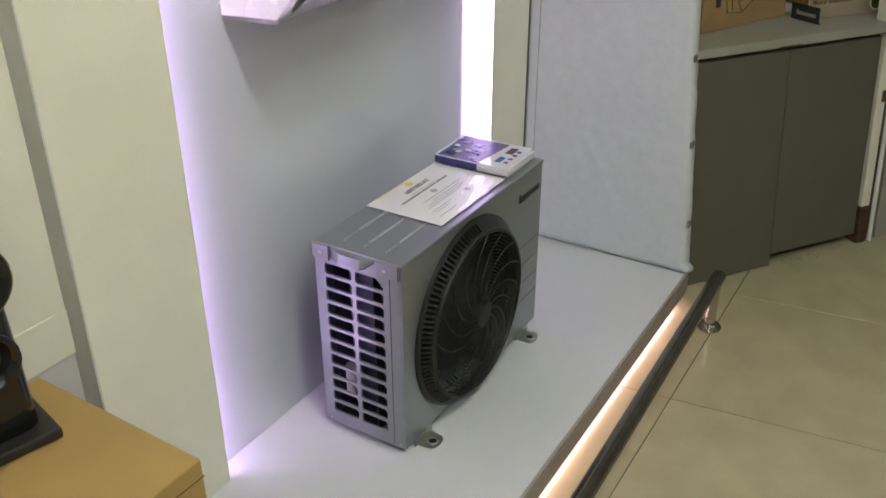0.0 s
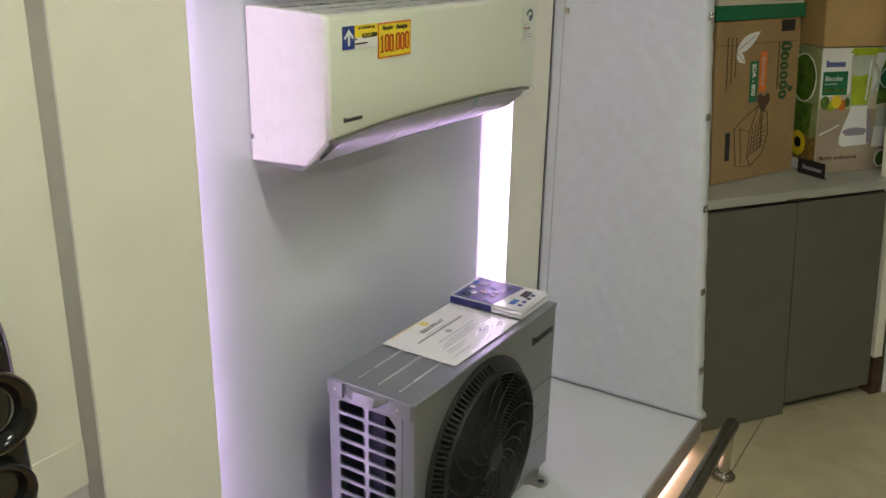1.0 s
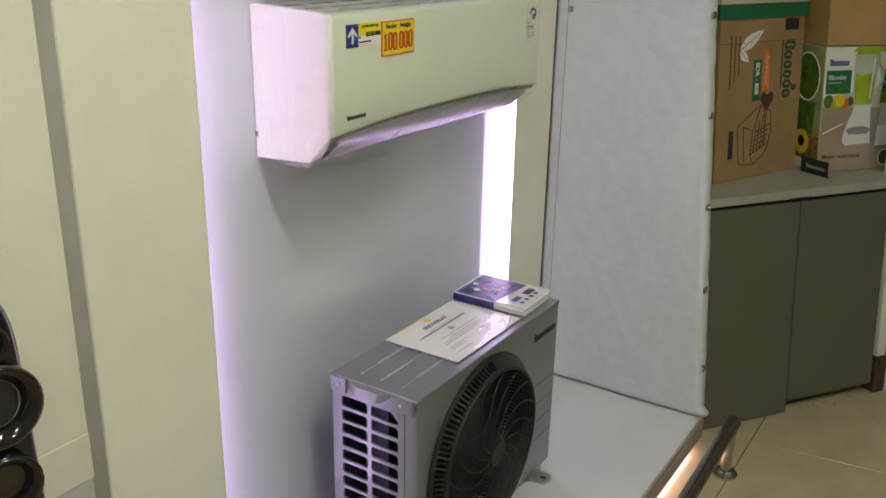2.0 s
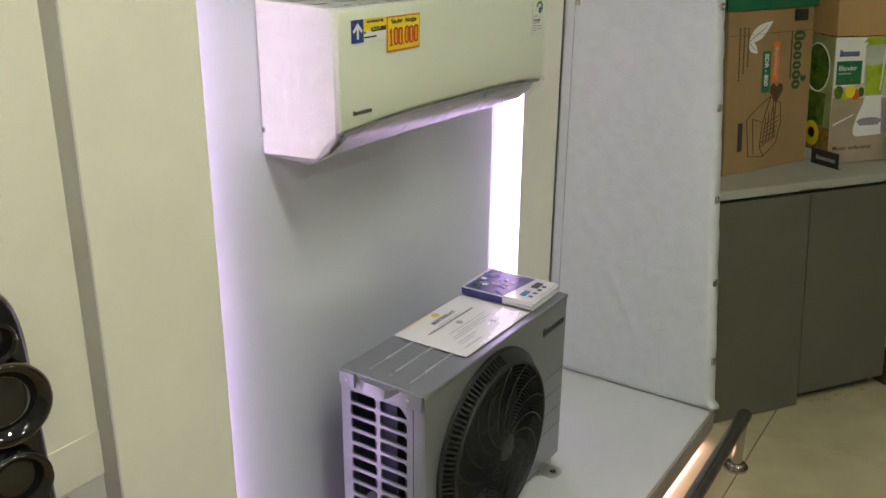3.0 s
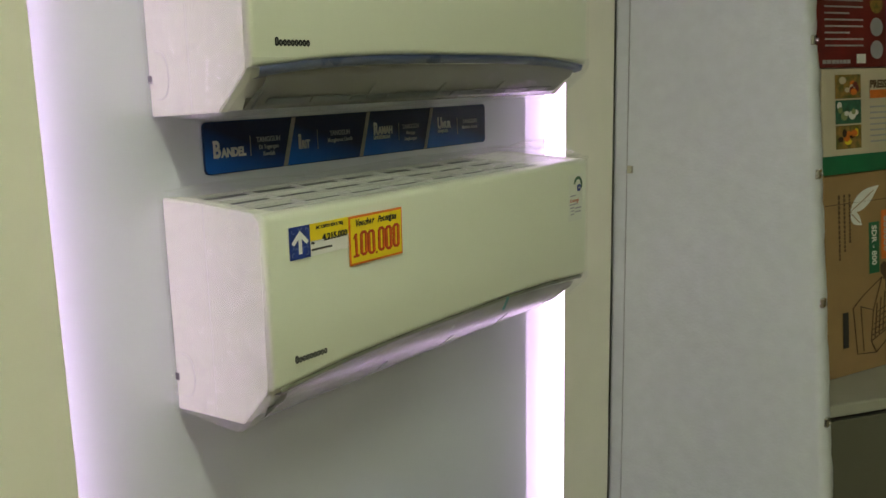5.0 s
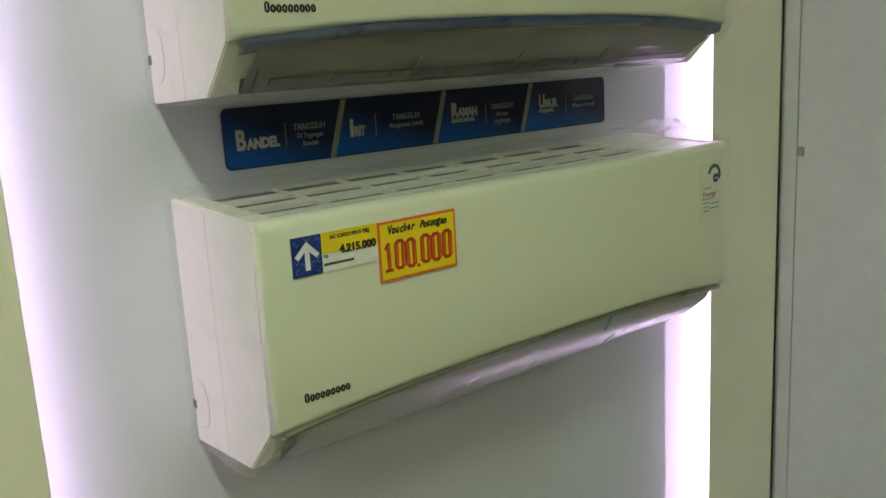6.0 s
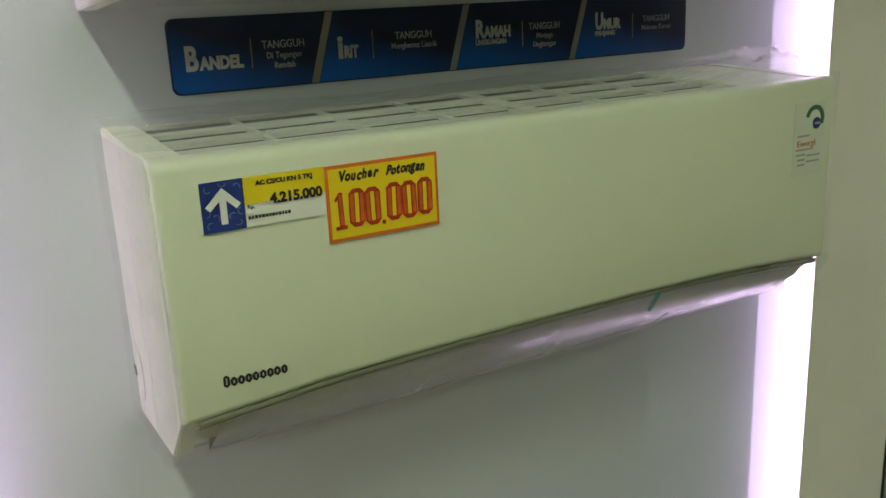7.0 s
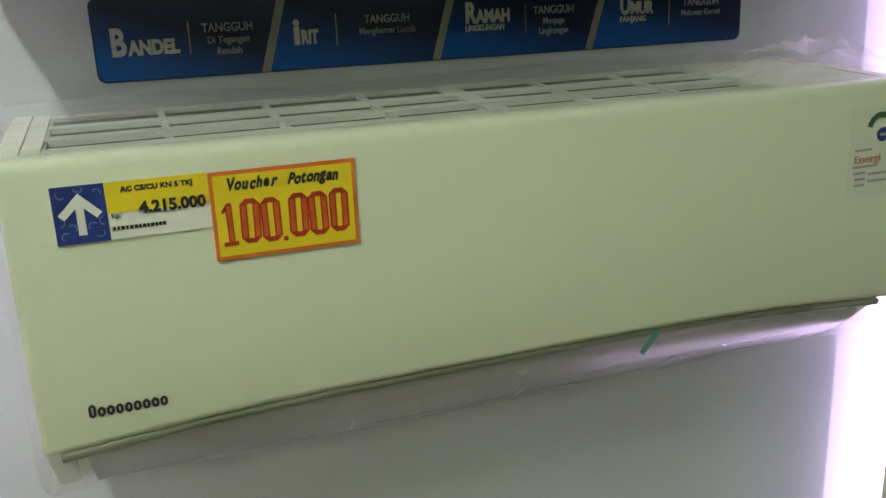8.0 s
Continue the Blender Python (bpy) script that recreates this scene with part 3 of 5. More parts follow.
def wrap(t, W, seed, label):
    """Clinging plastic film round the ends, top and underside, loose and wrinkled."""
    under = [(0.002, 0.002), (0.06, 0.0005), (0.12, 0.001), (0.134, 0.004), (0.146, 0.009), (0.158, 0.017), (0.170, 0.026), (0.180, 0.034), (0.190, 0.043), (0.200, 0.052), (0.2042, 0.061), (0.2050, 0.070)]
    bm, top = bmesh.new(), bmesh.new()
    rows = []
    n = 130
    for k in range(n + 1):
        y = -0.005 + (W + 0.010) * k / n
        end = max(0.0, 1 - min(y + 0.005, W + 0.005 - y) / 0.05)
        rows.append([bm.verts.new((x + 0.0030 * ridge(y, x, seed) * (x > 0.1) * (x < 0.201), y, z - 0.0018 * ridge(y, x * 0.6, seed + 4) * (x < 0.203) - 0.004 * end * (0.1 < x < 0.2))) for x, z in under])
    for a, c in zip(rows, rows[1:]):
        for i in range(len(a) - 1):
            bm.faces.new((a[i], a[i + 1], c[i + 1], c[i]))
    rows = []
    for k in range(n + 1):
        y = -0.005 + (W + 0.010) * k / n
        loose = max(0.0, min(1.0, (y - W * 0.80) / (W * 0.12)))
        row = []
        for q in range(23):
            f = q / 22
            back = max(0.0, (f - 0.45) / 0.55)
            z = 0.2880 + 0.0085 * f + 0.0035 * ridge(y * 0.5, f * 0.25, seed) + 0.010 * back * (0.5 + 0.8 * noise.noise((y * 5, f * 2, seed))) + loose * 0.020 * math.sin(math.pi * min(1, f * 1.1)) * (0.4 + ridge(y * 2, f * 0.4, seed + 2))
            row.append(top.verts.new((0.187 - 0.185 * f, y, z)))
        rows.append(row)
    for a, c in zip(rows, rows[1:]):
        for i in range(22):
            top.faces.new((a[i], a[i + 1], c[i + 1], c[i]))
    for y0 in (-0.004, W + 0.004):
        rows = []
        for k in range(37):
            x = 0.002 + 0.198 * k / 36
            lo = 0.0 if x < 0.14 else (x - 0.14) * 0.9
            fold = 0.0030 * ridge(x * 2.4, 0.1, seed + y0)
            rows.append([bm.verts.new((x, y0 + math.copysign(fold + 0.0030 * ridge(x * 1.6, z * 0.35, seed + y0), y0), z)) for z in [lo + (0.29 - lo) * q / 28 for q in range(29)]])
        for a, c in zip(rows, rows[1:]):
            for i in range(28):
                bm.faces.new((a[i], a[i + 1], c[i + 1], c[i]))
    bmesh.ops.recalc_face_normals(bm, faces=bm.faces[:])
    for film, m in ((bm, M_FILM), (top, M_FILM3)):
        ob = part("wrap_film", film, m, t, label, smooth=True)
        ob.visible_shadow = False


wrap(ac, 0.795, 3, "clear wrinkled plastic wrap")
wrap(ac2, 0.795, 8, "clear wrinkled plastic wrap")
part("tape", box(-0.0004, 0.0004, -0.0026, 0.0026, -0.015, 0.010), M_TEAL, ac, "scrap of teal tape", at=(0.2035, 0.512, 0.068), rot=(-42, 0, 0))

# cards on the front panel: local y runs along the wall, z up
def price_card(at):
    t = thing("price_card", "white and yellow printed price card with a blue arrow field", "price card", at)
    part("card", box(0, 0.0008, 0, 0.105, 0, 0.041), M_PAPER, t)
    part("yellow_field", plate(0.0352, 0.105, 0.0190, 0.041), M_YEL, t, at=(0.0009, 0, 0))
    part("blue_field", plate(0.0, 0.035, 0.0, 0.041), M_BLUE, t, at=(0.0009, 0, 0))
    arrow = [(0.0148, 0.006), (0.0202, 0.006), (0.0202, 0.025), (0.028, 0.0175), (0.032, 0.021), (0.0175, 0.0355), (0.003, 0.021), (0.007, 0.0175), (0.0148, 0.025)]
    part("arrow", blob(arrow), M_WHITE, t, "white arrow", at=(0.0016, 0, 0))
    for y, z, a in ((0.006, 0.006, 40), (0.029, 0.006, 200), (0.006, 0.035, 120), (0.030, 0.035, 320), (0.0045, 0.016, 250), (0.0315, 0.015, 80), (0.0115, 0.0115, 300), (0.0245, 0.012, 20), (0.018, 0.0385, 160)):
        out = oval(0, 0, 0.0032, 0.0026, 10, 0, 4.0) + oval(0, 0, 0.0023, 0.0018, 10, 4.0, 0)
        part("fleck", blob(out, 0.0004), M_FLECK, t, at=(0.0016, y, z), rot=(a, 0, 0))
    part("code_text", words("AC CS/CU KN 5 TKJ", 0.0038, squash=1.06, bold=0.00022), M_INK, t, at=(0.0018, 0.0455, 0.0335))
    part("price_text", words("4.215.000", 0.0082, squash=1.02, bold=0.0005), M_INK, t, at=(0.0018, 0.0565, 0.0172))
    part("currency_text", words("Rp.", 0.0036), M_INK, t, at=(0.0012, 0.037, 0.0150))
    part("code_bar", dashes(0.036, 0.0026, 13, 0.3, 7), M_INK, t, at=(0.0012, 0.037, 0.0065))
    return t


def voucher_card(at):
    t = thing("voucher_card", "yellow voucher card with orange border and red hand lettering", "voucher card", at)
    part("card", box(0, 0.001, 0, 0.108, 0, 0.066), M_ORA, t)
    part("yellow_field", plate(0.0028, 0.1052, 0.003, 0.063), M_YEL, t, at=(0.0011, 0, 0))
    # hand lettering: each letter leans and strays a little
    rnd = random.Random(11)
    for word, y, w in (("Voucher", 0.0125, 0.0365), ("Potongan", 0.0565, 0.0385)):
        for k, ch in enumerate(word):
            bm = words(ch, 0.0088 * rnd.uniform(0.94, 1.06), "CENTER", 0.74, 0.0003, 0.00055)
            bm.transform(Matrix(((1, 0, 0, 0), (0, 1, 0.24, 0), (0, 0, 1, 0), (0, 0, 0, 1))))
            part("letter", bm, M_INK, t, at=(0.0018 + 0.0001 * (k % 2), y + w * (k + 0.4) / len(word), 0.0520 + rnd.uniform(-0.0004, 0.0006)), rot=(rnd.uniform(-5, 5), 0, 0))
    def ring(w, h, s, e):
        """A hand-drawn block nought: outer width and height, side and end strokes."""
        bm = bmesh.new()
        c = w * 0.28
        def loop(x0, x1, z0, z1, c):
            pts = ((x0 + c, z0), (x1 - c, z0), (x1, z0 + c), (x1, z1 - c), (x1 - c, z1), (x0 + c, z1), (x0, z1 - c), (x0, z0 + c))
            return [[bm.verts.new((x, y, z)) for y, z in pts] for x in (0.0, 0.0006)]
        (o0, o1), (i0, i1) = loop(0, w, 0, h, c), loop(s, w - s, e, h - e, max(0.0004, c - s * 0.7))
        for k in range(8):
            n = (k + 1) % 8
            bm.faces.new((o1[k], o1[n], i1[n], i1[k]))
            bm.faces.new((o0[k], o0[n], o1[n], o1[k]))
            bm.faces.new((i0[k], i0[n], i1[n], i1[k]))
        bmesh.ops.recalc_face_normals(bm, faces=bm.faces[:])
        return bm
    y = 0.0065
    for k, ch in enumerate("100.000"):
        tilt, z = (1.5, -1.0, 0.6, 0.0, -0.8, 0.9, -0.5)[k], 0.0105 + (0.0, 0.0006, -0.0004, 0.0, 0.0008, 0.0, 0.0010)[k]
        if ch == "1":
            part("digit", blob([(0.0, 0.0), (0.0105, 0.0), (0.0105, 0.0030), (0.0082, 0.0030), (0.0082, 0.0320), (0.0050, 0.0320), (0.0008, 0.0265), (0.0012, 0.0245), (0.0036, 0.0262), (0.0036, 0.0030), (0.0, 0.0030)]), M_RED, t, at=(0.0018, y, z), rot=(tilt, 0, 0))
            part("digit_stroke", plate(0.0046, 0.0074, 0.004, 0.030), M_RED2, t, at=(0.0025, y, z), rot=(tilt, 0, 0))
            y += 0.0128
        elif ch == ".":
            part("digit", blob(oval(0.0015, 0.0015, 0.0019, 0.0019, 10)), M_RED, t, at=(0.0018, y, 0.0095))
            y += 0.0048
        else:
            part("digit", ring(0.0148, 0.0335, 0.0054, 0.0038), M_RED, t, at=(0.0018, y, z), rot=(tilt, 0, 0))
            for x in (0.0013, 0.0104):
                part("digit_stroke", plate(x, x + 0.0030, 0.0045, 0.0290), M_RED2, t, at=(0.0025, y, z), rot=(tilt, 0, 0))
            y += 0.0155
    return t


FR = WX + 0.002 + 0.2012
pc = price_card((FR, 1.2390, 1.3252))
vc = voucher_card((FR + 0.001, 1.3442, 1.2995))


def energy_label(at):
    t = thing("energy_label", "clear energy rating sticker with green arc and blue seal", "sticker", at)
    part("film", plate(0, 0.052, 0, 0.086, 0.0004), M_LABEL, t)
    ring = [(0.034 + 0.016 * math.cos(a), 0.066 + 0.016 * math.sin(a)) for a in [radians(-30 + 200 * k / 20) for k in range(21)]]
    ring += [(0.034 + 0.0105 * math.cos(a), 0.066 + 0.0105 * math.sin(a)) for a in [radians(170 - 200 * k / 20) for k in range(21)]]
    part("green_arc", blob(ring), M_ARC, t, at=(0.0006, 0, 0))
    part("seal", blob(oval(0.037, 0.0605, 0.0068, 0.0068)), M_BLUE, t, at=(0.0010, 0, 0))
    part("seal_mark", plate(0.0325, 0.0415, 0.0592, 0.0618), M_GREYP, t, at=(0.0018, 0, 0))
    part("title_text", words("Energi", 0.0075, squash=1.25), M_PALERED, t, at=(0.0010, 0.005, 0.035))
    for k, (y, z, w) in enumerate(((0.006, 0.046, 0.02), (0.004, 0.030, 0.03), (0.006, 0.024, 0.014), (0.008, 0.018, 0.012), (0.008, 0.012, 0.012), (0.024, 0.022, 0.022), (0.024, 0.015, 0.022))):
        part("text_bar", plate(y, y + w, z, z + 0.0022), M_GREYP, t, at=(0.0006, 0, 0))
    return t


energy_label((FR - 0.0006, 1.930, 1.275))


# ---------------------------------------------------------------- sign between the units
def sign():
    W, H = 0.676, 0.073
    t = thing("wall_sign", "dark blue glossy sign strip with four slogan fields", "sign", (WX, 1.277, 1.416))
    r = 0.008
    rim = [(r - r * math.cos(a), r - r * math.sin(a)) for a in [math.pi / 2 * k / 5 for k in range(6)]]
    rim = rim + [(W - y, z) for y, z in rim[::-1]] + [(W - y, H - z) for y, z in rim] + [(y, H - z) for y, z in rim[::-1]]
    part("panel", blob(rim, 0.0025), M_SIGN, t, at=(0.0005, 0, 0))
    cuts = (0.0, 0.158, 0.326, 0.496, 0.676)
    for k in range(4):
        y0, y1 = cuts[k] + (0.004 if k else 0.0015), cuts[k + 1] - (0.004 if k < 3 else 0.0015)
        sl = 0.010
        lo_l = [(y0 - sl, 0.0015)] if k else [(y0, 0.008), (y0 + 0.003, 0.003), (y0 + 0.0075, 0.0015)]
        lo_r = [(y1 - sl, 0.0015)] if k < 3 else [(y1 - 0.0075, 0.0015), (y1 - 0.003, 0.003), (y1, 0.008)]
        hi_r = [(y1 + sl, H - 0.0015)] if k < 3 else [(y1, H - 0.008), (y1 - 0.003, H - 0.003), (y1 - 0.0075, H - 0.0015)]
        hi_l = [(y0 + sl, H - 0.0015)] if k else [(y0 + 0.0075, H - 0.0015), (y0 + 0.003, H - 0.003), (y0, H - 0.008)]
        part("blue_field", blob(lo_l + lo_r + hi_r + hi_l), M_SIGNF, t, at=(0.0031, 0, 0))
        if k:
            part("divider", blob([(cuts[k] - 0.0145, 0.001), (cuts[k] - 0.0065, 0.001), (cuts[k] + 0.0145, H - 0.001), (cuts[k] + 0.0065, H - 0.001)]), M_SIGNG, t, at=(0.0038, 0, 0))
    tx = 0.0046
    def s(text, y, z, h, sq, bold=0.0, al="LEFT", ink=M_SIGNT):
        part("slogan", words(text, h, al, sq, 0.0003, bold), ink, t, at=(tx, y, z))
    s("B", 0.014, 0.0235, 0.0235, 0.72, 0.0012)
    s("ANDEL", 0.0290, 0.0235, 0.0122, 0.80, 0.0009)
    s("i", 0.175, 0.0245, 0.0235, 1.0, 0.0012)
    s("RIT", 0.1825, 0.0245, 0.0122, 0.66, 0.0009)
    s("R", 0.347, 0.0345, 0.0200, 0.70, 0.0011)
    s("AMAH", 0.3592, 0.0345, 0.0122, 0.76, 0.0009)
    s("LINGKUNGAN", 0.347, 0.0265, 0.0058, 0.80, 0.0003)
    s("U", 0.522, 0.0345, 0.0200, 0.66, 0.0011)
    s("MUR", 0.5350, 0.0345, 0.0122, 0.76, 0.0009)
    s("PANJANG", 0.522, 0.0265, 0.0058, 0.90, 0.0003)
    for y in (0.081, 0.216, 0.412, 0.582):
        part("rule", plate(y, y + 0.0010, 0.021, 0.050), M_SIGNG, t, at=(0.0042, 0, 0))
    for y, lines in ((0.116, ("TANGGUH", "Di Tegangan", "Rendah")), (0.267, ("TANGGUH", "Menghemat Listrik")), (0.4445, ("TANGGUH", "Menjaga", "Lingkungan")), (0.6225, ("TANGGUH", "Melawan Korosi"))):
        for k, q in enumerate(lines):
            s(q, y, 0.0395 - 0.0100 * k, 0.0080 if k == 0 else 0.0064, 0.84 if k == 0 else 0.86, 0.0001, "CENTER", M_SIGND)
sign()


# ---------------------------------------------------------------- outdoor unit
def outdoor_unit():
    X0, X1, W, H = -0.222, 0.0, 0.650, 0.474
    t = thing("condenser_unit", "silver-grey outdoor condenser unit with round charcoal fan grille", "air conditioner", (-0.878, 1.283, 0.155))
    cy, cz, R = 0.274, 0.225, 0.230
    # front plate with a round opening
    n = 64
    bm = bmesh.new()
    inner, outer = [], []
    for k in range(n):
        a = math.tau * k / n
        c, s = math.cos(a), math.sin(a)
        inner.append(bm.verts.new((0, cy + (R - 0.008) * c, max(0.006, cz + (R - 0.008) * s))))
        q = min(((W - cy) if c > 0 else cy) / max(abs(c), 1e-6), ((H - 0.012 - cz) if s > 0 else cz) / max(abs(s), 1e-6))
        outer.append(bm.verts.new((0, cy + q * c, cz + q * s)))
    for y, z in ((0, 0), (W, 0), (0, H - 0.012), (W, H - 0.012)):
        k = min(range(n), key=lambda i: (outer[i].co.y - y) ** 2 + (outer[i].co.z - z) ** 2)
        outer[k].co = Vector((0, y, z))
    for k in range(n):
        bm.faces.new((inner[k], outer[k], outer[(k + 1) % n], inner[(k + 1) % n]))
    bmesh.ops.recalc_face_normals(bm, faces=bm.faces[:])
    r = bmesh.ops.extrude_face_region(bm, geom=bm.faces[:])
    bmesh.ops.translate(bm, verts=[v for v in r["geom"] if isinstance(v, bmesh.types.BMVert)], vec=(-0.004, 0, 0))
    bmesh.ops.recalc_face_normals(bm, faces=bm.faces[:])
    part("front_plate", bm, M_SILVER, t)
    part("corner_post", box(-0.030, -0.004, 0.0, 0.004, 0, H - 0.012, 0.0015), M_SILVER, t)
    part("right_plate", box(X0, -0.004, W - 0.004, W, 0, H - 0.012), M_SILVER, t)
    part("back_plate", box(X0, X0 + 0.004, 0.004, W - 0.004, 0, H - 0.012), M_COIL, t)
    part("base_pan", box(X0, -0.004, 0.004, W - 0.004, 0.0, 0.02, 0.002), M_SILVER, t)
    part("inner_coil", box(X0 + 0.012, X0 + 0.03, 0.02, W - 0.02, 0.02, H - 0.02), M_COIL, t)
    # near-black sheet added so the depth behind the fan reads as shade
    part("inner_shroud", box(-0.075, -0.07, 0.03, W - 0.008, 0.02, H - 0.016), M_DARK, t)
    # left side: frame and slots
    bms = [box(X0, X0 + 0.025, 0, 0.005, 0, H - 0.012), box(-0.046, -0.0305, 0, 0.005, 0, H - 0.012), box(X0 + 0.025, -0.046, 0, 0.005, 0, 0.030), box(X0 + 0.025, -0.046, 0, 0.005, 0.430, H - 0.012)]
    part("side_frame", join(*bms), M_SILVER, t)
    # stamped side grille: two columns of twelve slots with rounded corners, one corner cut off
    xs, rows = ((X0 + 0.025, -0.122), (-0.122, -0.046)), 12
    bms = []
    for c, (x0, x1) in enumerate(xs):
        for k in range(rows):
            z0, z1 = 0.030 + 0.400 * k / rows, 0.030 + 0.400 * (k + 1) / rows
            a0, a1 = x0 + (0.0005 if c == 0 else 0.0045), x1 - (0.0045 if c == 0 else 0.0005)
            b0, b1 = z0 + 0.0034, z1 - 0.0034
            q = 0.0055
            cut = 0.018 if (c == 1 and k == rows - 1) else q
            inner = [(a0 + q, b0), (a1 - q, b0), (a1 - q * 0.3, b0 + q * 0.3), (a1, b0 + q), (a1, b1 - cut), (a1 - cut * 0.5, b1 - cut * 0.5), (a1 - cut, b1), (a0 + q, b1), (a0 + q * 0.3, b1 - q * 0.3), (a0, b1 - q), (a0, b0 + q), (a0 + q * 0.3, b0 + q * 0.3)]
            outer = [(a0 + q, z0), (a1 - q, z0), (x1, z0), (x1, b0 + q), (x1, b1 - cut), (x1, z1), (a1 - cut, z1), (a0 + q, z1), (x0, z1), (x0, b1 - q), (x0, b0 + q), (x0, z0)]
            bm = bmesh.new()
            loops = [[bm.verts.new((x, y, z)) for x, z in pts] for y, pts in ((-0.0004, outer), (-0.0004, inner), (0.0050, inner))]
            for p, n2 in zip(loops, loops[1:]):
                for i in range(12):
                    bm.faces.new((p[i], p[(i + 1) % 12], n2[(i + 1) % 12], n2[i]))
            bmesh.ops.recalc_face_normals(bm, faces=bm.faces[:])
            bms.append(bm)
    part("side_grille", join(*bms), M_SILVER, t, "stamped silver side grille with slots")
    # dark sheet added over the silver pan as painted shade
    part("pan_shade", box(X0 + 0.03, -0.075, 0.006, W - 0.02, 0.0205, 0.024), M_DARK, t, "inner floor painted dark for shade")
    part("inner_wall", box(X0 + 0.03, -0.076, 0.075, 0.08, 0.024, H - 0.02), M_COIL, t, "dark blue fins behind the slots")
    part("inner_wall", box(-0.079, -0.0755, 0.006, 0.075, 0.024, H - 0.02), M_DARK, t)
    part("valve", rod((-0.165, 0.035, 0.08), (-0.165, 0.035, 0.15), 0.016, 16), M_GREYP, t, "pale service valve behind the slots")
    part("post_seam", box(-0.0312, -0.0298, -0.0006, 0.004, 0.004, H - 0.014), M_SILVERD, t)
    # top lid with ridges and lugs
    part("lid", box(X0 - 0.003, 0.003, -0.003, W + 0.003, H - 0.011, H, 0.004, 3), M_SILVER, t, "silver top lid")
    # pressed ridges, their light-catching edges put into a brighter colour
    for x in (-0.165, -0.112, -0.058):
        part("lid_ridge", prism([(x - 0.003, H - 0.0005), (x - 0.0010, H + 0.003), (x + 0.0010, H + 0.003), (x + 0.003, H - 0.0005)], 0.03, W - 0.03), M_RIDGE, t)
    for x0, x1 in ((-0.222, -0.175), (-0.06, 0.0)):
        part("lid_lug", box(x0 + 0.001, x1 - 0.004, -0.0085, -0.0032, H - 0.036, H - 0.002, 0.0015), M_SILVER, t)
        part("screw", rod((x0 + 0.024, -0.0082, H - 0.018), (x0 + 0.024, -0.0105, H - 0.018), 0.004, 12), M_ZINC, t)
    bm = bmesh.new()
    rows = []
    for k in range(13):
        x = -0.172 + 0.108 * k / 12
        d = min(1.0, min(k, 12 - k) / 2.5)
        rows.append([bm.verts.new((x, y, z)) for y, z in ((-0.001, H - 0.002), (-0.004 - 0.010 * d, H - 0.003 - 0.004 * d), (-0.006 - 0.016 * d, H - 0.010 - 0.016 * d), (-0.004 - 0.014 * d, H - 0.012 - 0.017 * d), (-0.002, H - 0.010))])
    for p, q in zip(rows, rows[1:]):
        for i in range(5):
            bm.faces.new((p[i], p[(i + 1) % 5], q[(i + 1) % 5], q[i]))
    bm.faces.new(rows[0])
    bm.faces.new(rows[-1][::-1])
    bmesh.ops.recalc_face_normals(bm, faces=bm.faces[:])
    part("lid_grip", bm, M_SILVER, t, "bright pressed grip lip of the lid")
    # panel grooves beside the fan
    for z in (0.10, 0.155, 0.21, 0.265):
        part("panel_groove", box(0.0, 0.0008, W - 0.012 - (0.10 + 0.03 * abs(z - 0.218) / 0.1), W - 0.001, z - 0.001, z + 0.001), M_SILVERD, t)
    for bm in beads(0.116, 0.024, 9):
        part("mark_shape", bm, M_INK, t, at=(0.0005, 0.521, 0.398))
    part("foot_screw", rod((-0.012, -0.001, 0.012), (-0.012, -0.003, 0.012), 0.003, 10), M_ZINC, t)
    part("foot_screw", rod((-0.205, -0.001, 0.012), (-0.205, -0.003, 0.012), 0.003, 10), M_ZINC, t)
    # fan guard: outer collar with short teeth, inner wires
    g = part("fan_guard", lathe([(R + 0.003, 0.0), (R + 0.002, 0.006), (R - 0.003, 0.009), (R - 0.006, 0.0092), (R - 0.006, 0.002)], 72), M_FAN, t, "charcoal plastic fan guard", at=(0.001, cy, cz), smooth=False)
    part("guard_ring", lathe([(0.207, 0.020), (0.208, 0.031), (0.206, 0.035), (0.202, 0.036), (0.198, 0.034), (0.197, 0.024), (0.207, 0.020)], 72), M_FAN, g, smooth=True)
    # backing coloured near-black for the shade behind the wires
    part("guard_backing", lathe([(0.0, -0.062), (R - 0.006, -0.062), (R - 0.006, 0.003)], 48), M_DARK, g, "fan opening, its shade painted near-black")
    bms = []
    for k in range(112):
        a = math.tau * k / 112
        bm = bmesh.new()
        q = [(0.002, R - 0.004), (0.009, R - 0.003), (0.030, 0.206), (0.022, 0.200), (0.002, 0.200)]
        f = bm.faces.new([bm.verts.new((h, -0.0020, r)) for h, r in q])
        r = bmesh.ops.extrude_face_region(bm, geom=[f])
        bmesh.ops.translate(bm, verts=[v for v in r["geom"] if isinstance(v, bmesh.types.BMVert)], vec=(0, 0.0040, 0))
        bmesh.ops.recalc_face_normals(bm, faces=bm.faces[:])
        bm.transform(Matrix.Rotation(a, 4, "X"))
        bms.append(bm)
    for nm, a0, a1 in (("collar_shell", 232, 335), ("collar_shell", 30, 88)):
        bm = bmesh.new()
        cols = []
        for k in range(25):
            a = radians(a0 + (a1 - a0) * k / 24)
            cols.append([bm.verts.new((h, r * math.cos(a), r * math.sin(a))) for h, r in ((0.004, R + 0.001), (0.010, R - 0.002), (0.031, 0.2075))])
        for u, v in zip(cols, cols[1:]):
            for i in range(2):
                bm.faces.new((u[i], u[i + 1], v[i + 1], v[i]))
